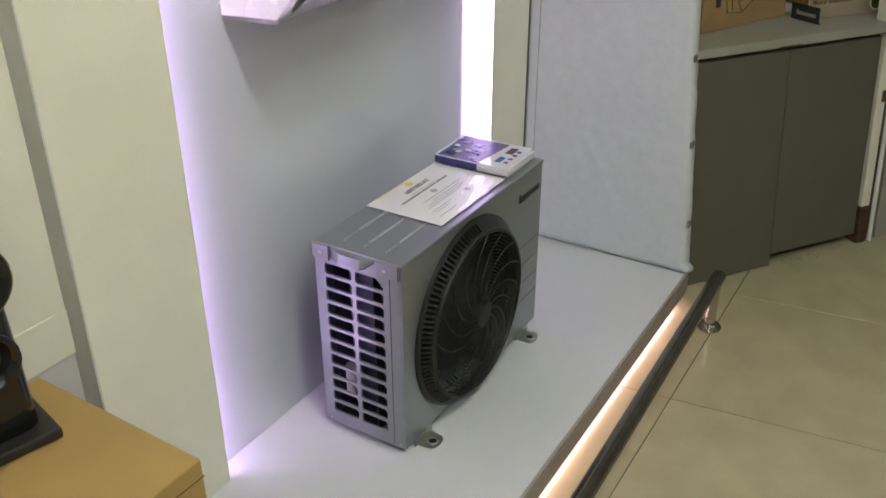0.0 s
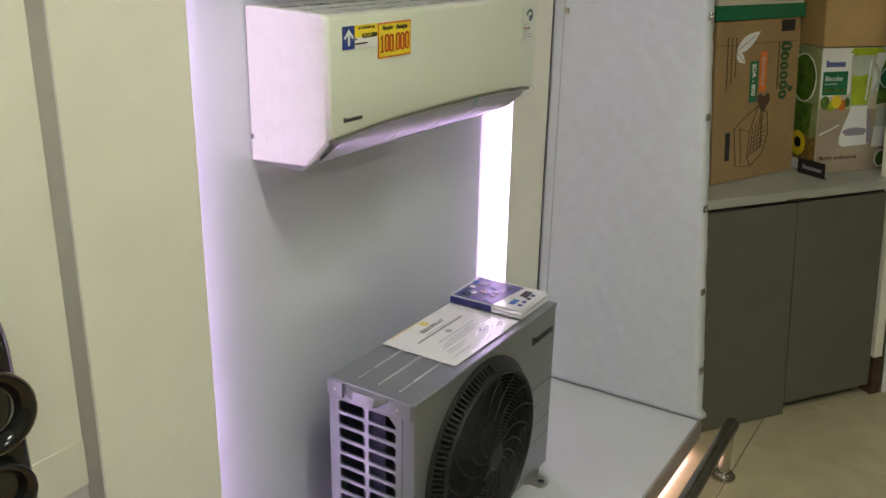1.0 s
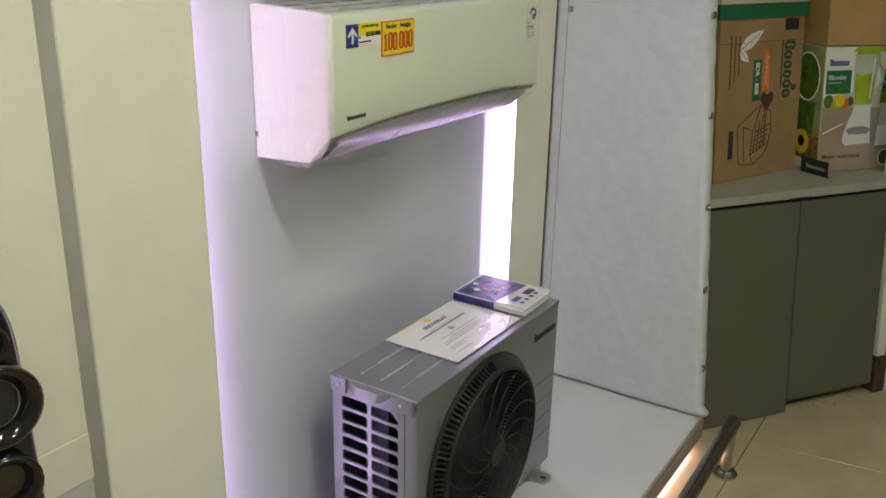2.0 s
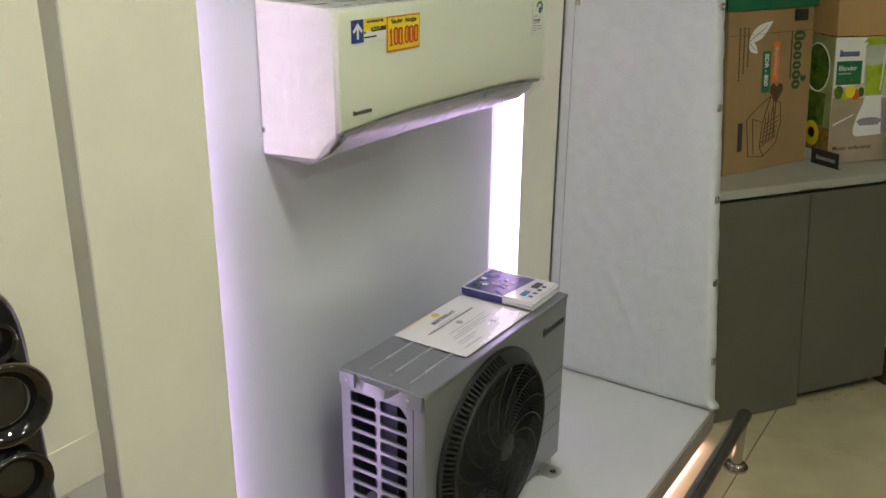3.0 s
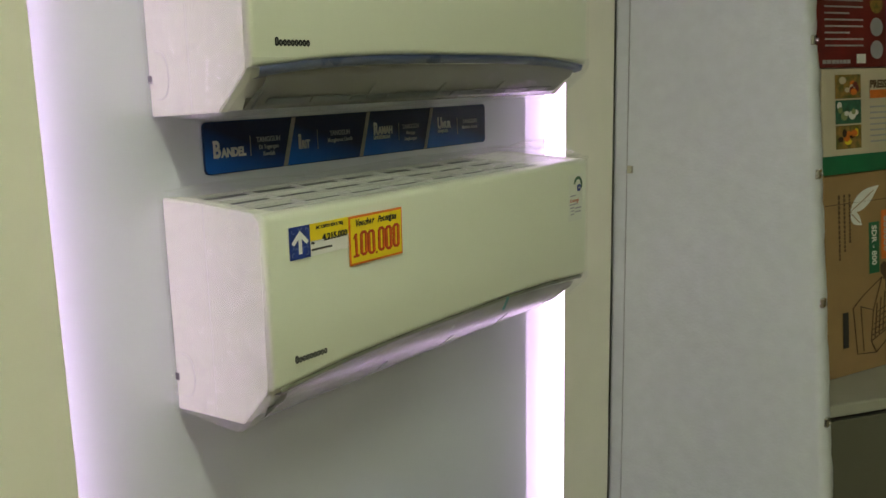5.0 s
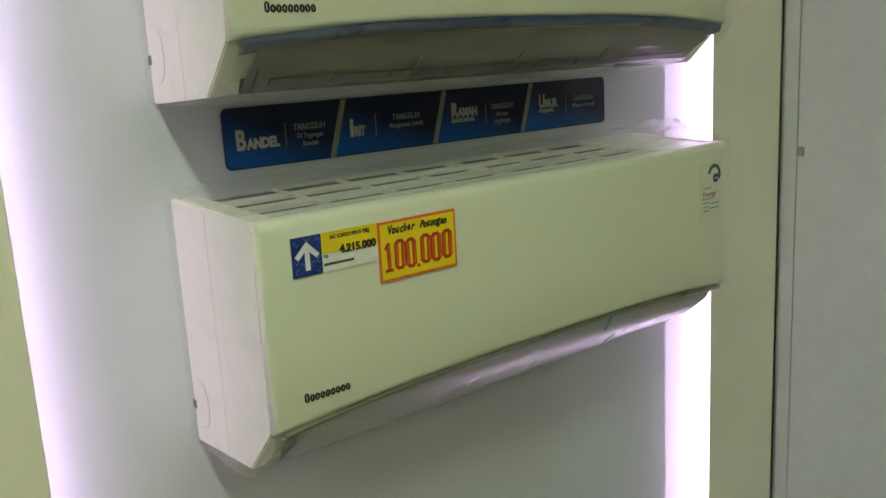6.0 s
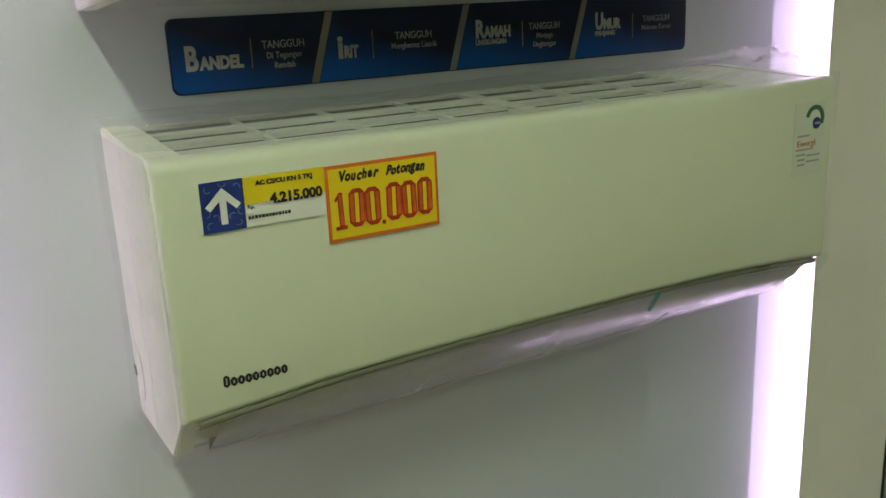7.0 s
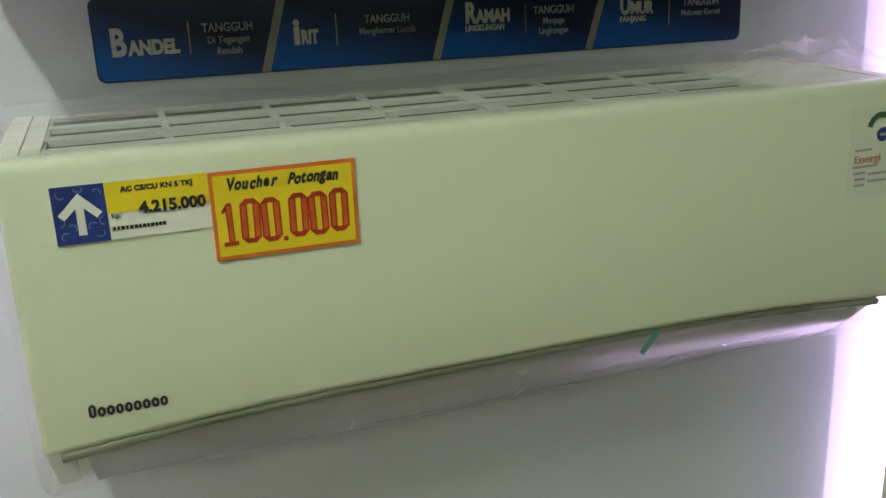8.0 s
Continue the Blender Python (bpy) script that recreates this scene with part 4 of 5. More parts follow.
        part(nm, bm, M_FAN, g, smooth=True)
    teeth = part("guard_teeth", join(*bms), M_FAN, g)
    tagged(teeth, kind="stuff")
    for k in range(19):
        r = 0.034 + (0.194 - 0.034) * (k + 0.5) / 19
        hgt = 0.0410 - 0.009 * (r / 0.195) ** 2
        part("guard_wire", sweep([(hgt, r * math.cos(math.tau * i / 56), r * math.sin(math.tau * i / 56)) for i in range(56)], 0.0012, 5, True), M_FAN, g, smooth=True)
    for k in range(16):
        a0 = math.tau * k / 16
        pts = []
        for i in range(13):
            s = i / 12
            r = 0.026 + (0.199 - 0.026) * s
            a = a0 - 0.95 * s ** 1.1
            pts.append((0.0412 - 0.009 * (r / 0.195) ** 2, r * math.cos(a), r * math.sin(a)))
        part("guard_spoke", sweep(pts, 0.0023, 6), M_FAN, g, smooth=True)
    part("hub_cap", lathe([(0.0, 0.046), (0.028, 0.046), (0.033, 0.043), (0.034, 0.034), (0.0, 0.034)], 36), M_FAN, g, smooth=False)
    for k in range(3):
        a = math.tau * k / 3
        bm = bmesh.new()
        rows = []
        for i in range(9):
            r = 0.03 + 0.145 * i / 8
            rows.append([bm.verts.new((-0.035 + 0.014 * w, r * math.cos(a + w * 0.42), r * math.sin(a + w * 0.42))) for w in (-1, -0.3, 0.4, 1)])
        for p, q in zip(rows, rows[1:]):
            for i in range(3):
                bm.faces.new((p[i], p[i + 1], q[i + 1], q[i]))
        part("fan_blade", bm, M_DARK, g, smooth=True)
    # bracket feet
    for y in (0.075, 0.575):
        for x, d in ((0.0, 1), (X0, -1)):
            bm = bmesh.new()
            m = 20
            out = [(0.0, -0.027)] + [(0.030 + 0.014 * math.sin(a), 0.014 * -math.cos(a) - 0.013 * math.cos(a)) for a in [math.pi * i / m for i in range(m + 1)]] + [(0.0, 0.027)]
            f = bm.faces.new([bm.verts.new((x + d * px, y + py, -0.0165)) for px, py in out])
            r = bmesh.ops.extrude_face_region(bm, geom=[f])
            bmesh.ops.translate(bm, verts=[v for v in r["geom"] if isinstance(v, bmesh.types.BMVert)], vec=(0, 0, 0.003))
            bmesh.ops.recalc_face_normals(bm, faces=bm.faces[:])
            ft = part("foot", join(bm, box(min(x, x - d * 0.004), max(x, x - d * 0.004), y - 0.035, y + 0.035, -0.0165, 0.004)), M_ZINC, t, "galvanised slotted bracket foot", at=(0, 0, -0.0035))
            part("foot_hole", rod((x + d * 0.024, y, -0.0137), (x + d * 0.024, y, -0.0131), 0.009, 20), M_DARK, ft)
            part("foot_rim", sweep([(x + d * 0.024 + 0.011 * math.cos(math.tau * i / 24), y + 0.011 * math.sin(math.tau * i / 24), -0.013) for i in range(24)], 0.0022, 6, True), M_ZINC, ft, smooth=True)
    return t
outdoor_unit()

# papers on the lid
OZ = 0.155 + 0.4772
def certificate():
    t = thing("certificate", "white certificate in a glossy clear sleeve", "certificate", (-1.100, 1.466, OZ), 0.0)
    part("sheet", box(0.004, 0.202, 0.004, 0.296, 0.0, 0.0015), M_PAPER, t)
    def flat(name, x0, x1, y0, y1, m):
        part(name, box(x0, x1, y0, y1, 0.0016, 0.0020), m, t)
    part("gold_mark", rod((0.022, 0.15, 0.0016), (0.022, 0.15, 0.0020), 0.011, 18), M_YEL, t)
    flat("gold_edge", 0.006, 0.009, 0.03, 0.15, M_YEL)
    bm = words("SERTIFIKAT", 0.0125, "CENTER", 1.1, 0.0004, 0.0003)
    bm.transform(Matrix(((0, 0, -1, 0), (0, 1, 0, 0), (1, 0, 0, 0), (0, 0, 0, 1))))
    part("title_text", bm, M_INKG, t, at=(0.052, 0.15, 0.0022))
    bm = dashes(0.19, 0.006, 22, 0.5, 3)
    bm.transform(Matrix(((0, 0, -1, 0), (0, 1, 0, 0), (1, 0, 0, 0), (0, 0, 0, 1))))
    part("name_bar", bm, M_INKG, t, at=(0.075, 0.05, 0.0018))
    for x, y0, y1 in ((0.062, 0.10, 0.20), (0.108, 0.08, 0.24), (0.118, 0.10, 0.22), (0.126, 0.07, 0.23), (0.134, 0.06, 0.20), (0.150, 0.05, 0.13), (0.158, 0.05, 0.11), (0.176, 0.04, 0.11)):
        flat("text_bar", x, x + 0.0022, y0, y1, M_GREYP)
    part("seal", rod((0.092, 0.15, 0.0016), (0.092, 0.15, 0.0021), 0.009, 20), M_GREYP, t)
    part("seal", rod((0.155, 0.20, 0.0016), (0.155, 0.20, 0.0021), 0.008, 20), M_GREYP, t)
    n = 24
    vs = [(0.0 + 0.206 * i / n, 0.0 + 0.30 * j / n, 0.0032 + 0.0012 * noise.noise((i * 0.5, j * 0.35, 2)) + 0.004 * max(0, (i / n - 0.9)) * noise.noise((j * 0.8, 1, 5))) for i in range(n + 1) for j in range(n + 1)]
    fs = [(i * (n + 1) + j, (i + 1) * (n + 1) + j, (i + 1) * (n + 1) + j + 1, i * (n + 1) + j + 1) for i in range(n) for j in range(n)]
    me = bpy.data.meshes.new("sleeve")
    me.from_pydata(vs, [], fs)
    me.shade_smooth()
    me.materials.append(M_FILM2)
    sl = new("sleeve", me)
    sl.parent = t
    sl.visible_shadow = False
    tagged(sl, "clear glossy plastic sleeve")
certificate()


def brochures():
    t = thing("brochure_stack", "stack of glossy blue and white brochures", "brochures", (-1.098, 1.772, OZ + 0.0005), 1.0)
    rnd = random.Random(6)
    for k in range(9):
        dx, dy = rnd.uniform(-0.004, 0.004), rnd.uniform(-0.004, 0.004)
        part("brochure", box(dx, 0.200 + dx, dy, 0.150 + dy, 0.0022 * k, 0.0022 * k + 0.0019), M_GLOSSP, t, rot=(0, 0, rnd.uniform(-1.6, 1.6)))
    z = 0.0022 * 9
    part("cover_picture", join(box(0.003, 0.118, 0.004, 0.146, z, z + 0.0006)), M_VIOLET, t, "violet-blue cover picture")
    bm = bmesh.new()
    f = bm.faces.new([bm.verts.new(p) for p in ((0.118, 0.004, z + 0.0003), (0.135, 0.146, z + 0.0003), (0.118, 0.146, z + 0.0003))])
    part("cover_corner", bm, M_VIOLET, t)
    for x, y, w, l, m in ((0.148, 0.09, 0.020, 0.04, M_INK), (0.172, 0.03, 0.011, 0.012, M_BLUE), (0.172, 0.055, 0.011, 0.012, M_BLUE), (0.172, 0.080, 0.011, 0.012, M_INK), (0.172, 0.105, 0.011, 0.012, M_BLUE), (0.06, 0.05, 0.02, 0.06, M_SIGNB), (0.012, 0.012, 0.03, 0.05, M_SIGN), (0.090, 0.085, 0.02, 0.045, M_SIGN), (0.148, 0.03, 0.016, 0.035, M_SIGNB)):
        part("print_patch", box(x, x + w, y, y + l, z + 0.0006, z + 0.0010), m, t)
    rnd = random.Random(15)
    for k in range(14):
        x, y, w = rnd.uniform(0.012, 0.098), rnd.uniform(0.016, 0.125), rnd.uniform(0.006, 0.016)
        bm = blob(oval(0, 0, w, w * rnd.uniform(0.4, 0.9), 10), 0.0003)
        bm.transform(Matrix(((0, 1, 0, 0), (0, 0, 1, 0), (1, 0, 0, 0), (0, 0, 0, 1))) @ Matrix.Rotation(rnd.uniform(0, 3), 4, "X"))
        part("print_patch", bm, (M_SIGN, M_SIGNB, M_FLECK, M_SIGN, M_BRONZEP, M_WHITE)[k % 6], t, at=(x, y, z + 0.0010 + 0.0001 * k))
    part("spine_print", box(-0.0006, 0.118, -0.0042, -0.0036, 0.002, z - 0.001), M_VIOLET, t)
brochures()


# ---------------------------------------------------------------- handrail in front of the podium
def handrail():
    t = thing("guard_rail", "low dark steel guard rail on a polished steel post", "guard rail", (-0.50, 2.375, 0.0))
    part("tube", rod((0.002, 0.035, 0.163), (-0.0 + 0.044, -2.1, 0.163), 0.021, 28), M_RAIL, t, "scuffed dark steel tube", smooth=False)
    part("end_cap", lathe([(0.0, 0.004), (0.017, 0.004), (0.021, 0.0), (0.021, -0.004), (0.0, -0.004)], 28), M_RAIL, t, at=(0.002, 0.035, 0.163), rot=(0, 0, 90))
    for x, y in ((0.004, 0.0), (0.036, -1.75)):
        part("post", rod((x, y, 0.012), (x, y, 0.146), 0.0165, 24), M_STEEL, t, "polished steel post")
        part("foot_flange", join(rod((x, y, 0.0005), (x, y, 0.008), 0.036, 28), rod((x, y, 0.008), (x, y, 0.014), 0.031, 28), rod((x, y, 0.014), (x, y, 0.020), 0.026, 28, 0.019)), M_STEEL, t, "stepped round foot flange")
handrail()


# ---------------------------------------------------------------- cardboard box and speaker
def plain_carton(name, label, at, rz, dx, dy, dz, m, lean=None, seam=True):
    """A closed carton; local origin at its front left lower corner, front facing +x, running along y, reaching back along -x."""
    t = thing(name, label, "box", at, rz)
    def sh(bm):
        if lean:
            for v in bm.verts:
                v.co.x += lean[0] * v.co.z
                v.co.y += lean[1] * v.co.z
        return bm
    part("body", sh(box(-dx, 0, 0, dy, 0.0005, dz, 0.003)), m, t)
    if seam:
        part("flap_seam", sh(box(-dx / 2 - 0.0008, -dx / 2 + 0.0008, 0.003, dy - 0.003, dz, dz + 0.0008)), M_INKB, t)
    return t, sh


cb, _ = plain_carton("carton", "plain tan cardboard carton carrying a black speaker", (-0.826, 0.10, 0.0), -1.2, 0.372, 0.566, 0.625, M_BROWN2, seam=False)
part("tape", box(-0.002, 0.0008, 0.2, 0.25, 0.4, 0.624), M_CREAM, cb)
part("staple_hole", box(-0.02, -0.01, 0.5655, 0.5668, 0.565, 0.572), M_INKB, cb)
part("flap_line", box(-0.37, 0.0006, 0.0, 0.5668, 0.592, 0.5935), M_INKB, cb)


def speaker():
    t = thing("speaker", "glossy black tower speaker with bronze-ringed driver on a carton", "speaker", (-1.110, 0.545, 0.6265), -14.0)
    part("base", box(-0.07, 0.075, -0.085, 0.070, 0.0, 0.018, 0.004), M_SPKM, t, "matt black base plate")
    bm = bmesh.new()
    rings, n = [], 28
    for z, w, f in ((0.018, 0.058, 1.0), (0.06, 0.0575, 1.0), (0.15, 0.055, 1.0), (0.25, 0.052, 1.0), (0.32, 0.051, 1.0), (0.36, 0.0495, 1.0), (0.385, 0.046, 1.0), (0.405, 0.041, 0.97), (0.420, 0.034, 0.93), (0.430, 0.025, 0.86), (0.436, 0.013, 0.75)):
        ring = []
        for k in range(n):
            a = math.tau * k / n
            c, q = math.cos(a), math.sin(a)
            ring.append(bm.verts.new((0.048 * f * math.copysign(abs(c) ** 0.55, c), w * math.copysign(abs(q) ** 0.55, q) - 0.002, z)))
        rings.append(ring)
    for p, q in zip(rings, rings[1:]):
        for k in range(n):
            bm.faces.new((p[k], p[(k + 1) % n], q[(k + 1) % n], q[k]))
    bm.faces.new(rings[0][::-1])
    bm.faces.new(rings[-1])
    bmesh.ops.recalc_face_normals(bm, faces=bm.faces[:])
    part("cabinet", bm, M_SPK, t, "gloss black tapered cabinet", smooth=True)
    def driver(z, r, ring, cone):
        d = part("driver", lathe([(r, 0.0), (r * 1.0, 0.016), (r * 0.96, 0.021), (r * 0.88, 0.020), (r * 0.68, 0.010), (r * 0.58, -0.004)], 48), M_SPK, t, at=(0.046, -0.002, z), smooth=True)
        part("ring", sweep([(0.0165, r * 1.0 * math.cos(math.tau * i / 48), r * 1.0 * math.sin(math.tau * i / 48)) for i in range(48)], 0.0017, 8, True), ring, d, "bronze ring", smooth=True)
        part("cone", lathe([(r * 0.60, 0.002), (r * 0.50, -0.006), (r * 0.30, -0.012), (r * 0.14, -0.014), (0.0, -0.0145)], 40), cone, d, smooth=True)
        return d
    driver(0.282, 0.061, M_BRONZE, M_CONE)
    driver(0.158, 0.046, M_SPK, M_SPK)
    driver(0.375, 0.028, M_SPK, M_SPK)
    part("top_badge", box(-0.02, 0.008, -0.010, 0.008, 0.434, 0.440, 0.002), M_GREYP, t)
speaker()


# ---------------------------------------------------------------- corner counter with its stock
CU = 55.3
KX = -0.078            # the whole corner unit leans a little
AX, AY = -0.434, 2.867


def corner(u, i, z):
    """A place by run along the counter, depth behind its front, and height."""
    c, s = math.cos(radians(CU)), math.sin(radians(CU))
    return (AX + u * c - i * s + KX * z, AY + u * s + i * c, z)


def lean_of(rz):
    return (KX * math.cos(radians(rz)), -KX * math.sin(radians(rz)))


def leaned(bm, rz, z0=0.0):
    k = lean_of(rz)
    for v in bm.verts:
        v.co.x += k[0] * v.co.z
        v.co.y += k[1] * v.co.z
    return bm


def counter():
    t = thing("corner_cabinet", "grey-green laminate corner cabinet with two plain doors", "cabinet", corner(0, 0, 0), CU)
    part("carcass", leaned(box(-0.44, 0.385, 0.021, 0.60, 0.03, 0.755), CU), M_CAB, t)
    # toe board coloured dark for the shade in the gap below the doors
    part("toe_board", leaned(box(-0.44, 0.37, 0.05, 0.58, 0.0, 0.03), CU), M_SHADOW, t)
    d = part("door", leaned(box(-0.44, -0.003, -0.003, 0.015, 0.004, 0.742, 0.0015), CU), M_CAB, t)
    d = part("door", leaned(box(0.003, 0.383, 0.0, 0.018, 0.042, 0.742, 0.0015), CU), M_CAB, t)
    # dark strip painted as the shade under the counter top
    part("top_recess_shade", leaned(box(-0.44, 0.385, 0.012, 0.02, 0.742, 0.756), CU), M_SHADOW, t)
    w = thing("counter_top", "pale laminate counter top with worn edge", "worktop", corner(0, 0, 0.756), CU)
    part("slab", leaned(box(-0.45, 0.62, -0.012, 0.62, 0.0, 0.029, 0.003), CU), M_CTOP, w)
    part("edge_band", leaned(box(-0.45, 0.62, -0.0135, -0.0121, 0.003, 0.026), CU), M_CTOP, w)
    part("edge_chip", leaned(box(-0.06, 0.03, -0.0142, -0.0134, 0.001, 0.005), CU), M_INKB, w, "dark chipped edge")
counter()

# worn post, frame and pipe at the end of the cabinet
e = thing("door_frame", "worn white door frame with brown wood foot", "door frame", corner(0.39, 0.0, 0.0), CU)
part("jamb", leaned(box(0.012, 0.050, 0.0, 0.05, 0.14, 2.0, 0.002), CU), M_PILLAR, e)
part("wood_foot", leaned(box(0.006, 0.052, -0.004, 0.052, 0.0, 0.14, 0.004), CU), M_RUST, e, "chipped brown wood foot")
# dark strip painted as the shade in the slot beside the jamb
part("slot_shade", leaned(box(0.052, 0.066, 0.02, 0.05, 0.0, 2.0), CU), M_SHADOW, e)
part("latch", leaned(box(0.030, 0.048, -0.006, 0.0, 0.52, 0.56, 0.002), CU), M_BRONZE, e)
e = thing("pipe", "thin white vertical pipe beside the door frame", "pipe", corner(0.462, 0.0, 0.0), CU)
part("tube", leaned(rod((0, 0, 0.0), (0, 0, 2.2), 0.008, 14), CU), M_WHITE, e)
e = thing("side_panel", "grey panel standing beyond the pipe", "panel", corner(0.49, 0.0, 0.0), CU)
part("board", leaned(box(0, 0.5, 0.0, 0.03, 0.0, 2.2), CU), M_ROOM, e)

CTZ = 0.7855
RB = CU + 12.0 - 90     # long cartons: fronts face +x locally, running along y
def tall_carton():
    """Kraft carton with turned print; local y along its front, z up."""
    t, sh = plain_carton("dish_rack_carton", "kraft brown carton printed with leaves and a dish rack", corner(-0.244, 0.124, CTZ), RB, 0.16, 0.418, 0.505, M_BROWN, lean_of(RB))
    def p(name, bm, m, y, z, turn=0, x=0.0008):
        bm.transform(Matrix.Translation((x, y, z)) @ Matrix.Rotation(radians(turn), 4, "X"))
        part(name, sh(bm), m, t)
    p("fold_line", plate(0.002, 0.416, 0.0, 0.0015), M_INKB, 0, 0.432)
    def leaf(y, z, length, wide, turn):
        pts = [(length * s / 10, wide * math.sin(math.pi * (s / 10) ** 0.8)) for s in range(11)] + [(length * s / 10, -wide * math.sin(math.pi * (s / 10) ** 0.8)) for s in range(9, 0, -1)]
        p("leaf_print", blob(pts), M_WHITE, y, z, turn)
        p("leaf_vein", box(0.0, 0.0005, 0.004, length * 0.8, -0.0010, 0.0010), M_BROWN, y, z, turn, 0.0016)
    leaf(0.096, 0.412, 0.125, 0.021, 27)
    leaf(0.096, 0.408, 0.055, 0.015, -38)
    for bm in beads(0.186, 0.058, 6, 2):
        p("brand_shape", bm, M_GREEND, 0.318, 0.432, -90)
    for a in (55, 110):
        p("sprout_print", blob([(0.026 * k / 6, 0.008 * math.sin(math.pi * k / 6)) for k in range(7)] + [(0.026 * k / 6, -0.008 * math.sin(math.pi * k / 6)) for k in range(5, 0, -1)]), M_GREEND, 0.375, 0.268, a)
    p("small_print", dashes(0.15, 0.006, 16, 0.2, 9), M_INKB, 0.305, 0.432, -90)
    p("orange_field", plate(0.0, 0.125, 0.0, 0.034), M_ORA, 0.215, 0.405, -90)
    for bm in beads(0.092, 0.015, 6, 3):
        p("name_shape", bm, M_SIGNT, 0.225, 0.390, -90, 0.0014)
    p("green_field", plate(0.0, 0.130, 0.0, 0.040), M_GREEN, 0.166, 0.378, -90)
    p("model_text", words("SDR - 800", 0.019, bold=0.0006, squash=0.92), M_PAPER, 0.177, 0.370, -90, 0.0016)
    heart = [(0.0, -0.036), (0.032, 0.002), (0.031, 0.020), (0.016, 0.028), (0.0, 0.016), (-0.016, 0.028), (-0.031, 0.020), (-0.032, 0.002)]
    p("heart_print", blob(heart), M_INKB, 0.242, 0.246)
    p("black_patch", plate(0.0, 0.070, 0.0, 0.036), M_INK, 0.315, 0.464)
    for k in range(3):
        p("text_column", dashes(0.16 - 0.02 * k, 0.006, 14, 0.3, 20 + k), M_INKB, 0.050 + 0.020 * k, 0.455, -90)
    p("dark_tab", plate(0.0, 0.022, 0.0, 0.090), M_INK, 0.060, 0.072)
    # dish rack drawing in thin lines
    def wire(pts):
        bm = sweep([(0.0012, y - 0.02, z + 0.004) for y, z in pts], 0.0016, 4)
        part("rack_drawing", sh(bm), M_INKB, t)
    wire([(0.120, 0.165), (0.165, 0.195), (0.235, 0.230), (0.285, 0.205), (0.292, 0.14), (0.27, 0.075), (0.21, 0.038), (0.135, 0.045), (0.120, 0.165)])
    wire([(0.150, 0.165), (0.200, 0.150), (0.235, 0.230)])
    wire([(0.150, 0.165), (0.160, 0.050)])
    wire([(0.200, 0.150), (0.190, 0.070), (0.21, 0.038)])
    wire([(0.190, 0.070), (0.262, 0.095)])
    wire([(0.262, 0.095), (0.250, 0.22)])
    for k in range(5):
        wire([(0.195 + 0.004 * k, 0.085 + 0.014 * k), (0.268 + 0.004 * k, 0.10 + 0.016 * k)])
    for k in range(4):
        wire([(0.205 + 0.016 * k, 0.078 + 0.006 * k), (0.215 + 0.016 * k, 0.165 + 0.014 * k)])
tall_carton()


def cream_carton():
    t, sh = plain_carton("snack_maker_carton", "cream printed carton with food photos and green lower band", corner(-0.246, 0.120, CTZ + 0.506), RB, 0.17, 0.425, 0.250, M_CREAM, lean_of(RB))
    def p(name, bm, m, y, z, x=0.0008):
        bm.transform(Matrix.Translation((x, y, z)))
        part(name, sh(bm), m, t)
    p("green_band", box(0, 0.002, -0.012, 0.432, 0, 0.044), M_GREEN, 0, 0.001)
    p("green_flap", box(-0.17, 0.0, -0.0025, -0.001, 0, 0.044), M_GREEN, 0, 0.001)
    for k in range(3):
        p("food_photo", plate(0, 0.095, 0, 0.056), (M_FOOD, M_TEALP, M_FOOD)[k], 0.045, 0.060 + 0.060 * k)
        rnd = random.Random(70 + k)
        for q in range(9):
            p("food_print", blob(oval(0, 0, rnd.uniform(0.007, 0.014), rnd.uniform(0.006, 0.011), 9), 0.0004), ((M_YEL, M_RUST, M_ORA), (M_PAPER, M_GLASSP, M_PAPER), (M_REDBOX, M_ORA, M_CREAM))[k][q % 3], 0.058 + rnd.uniform(0, 0.068), 0.072 + 0.060 * k + rnd.uniform(0, 0.032), 0.0016 + 0.0003 * q)
    p("title_text", words("PRESSURE COOKER", 0.019, squash=0.98, bold=0.0010), M_INKB, 0.176, 0.203)
    p("orange_bar", plate(0, 0.21, 0, 0.020), M_ORA, 0.175, 0.178)
    for k in range(7):
        p("text_line", dashes(0.20 - 0.03 * (k % 3), 0.004, 9, 0.12, 30 + k), M_GREYP, 0.175, 0.155 - 0.014 * k)
    p("text_line", dashes(0.12, 0.004, 6, 0.12, 44), M_GREYP, 0.26, 0.054)
cream_carton()


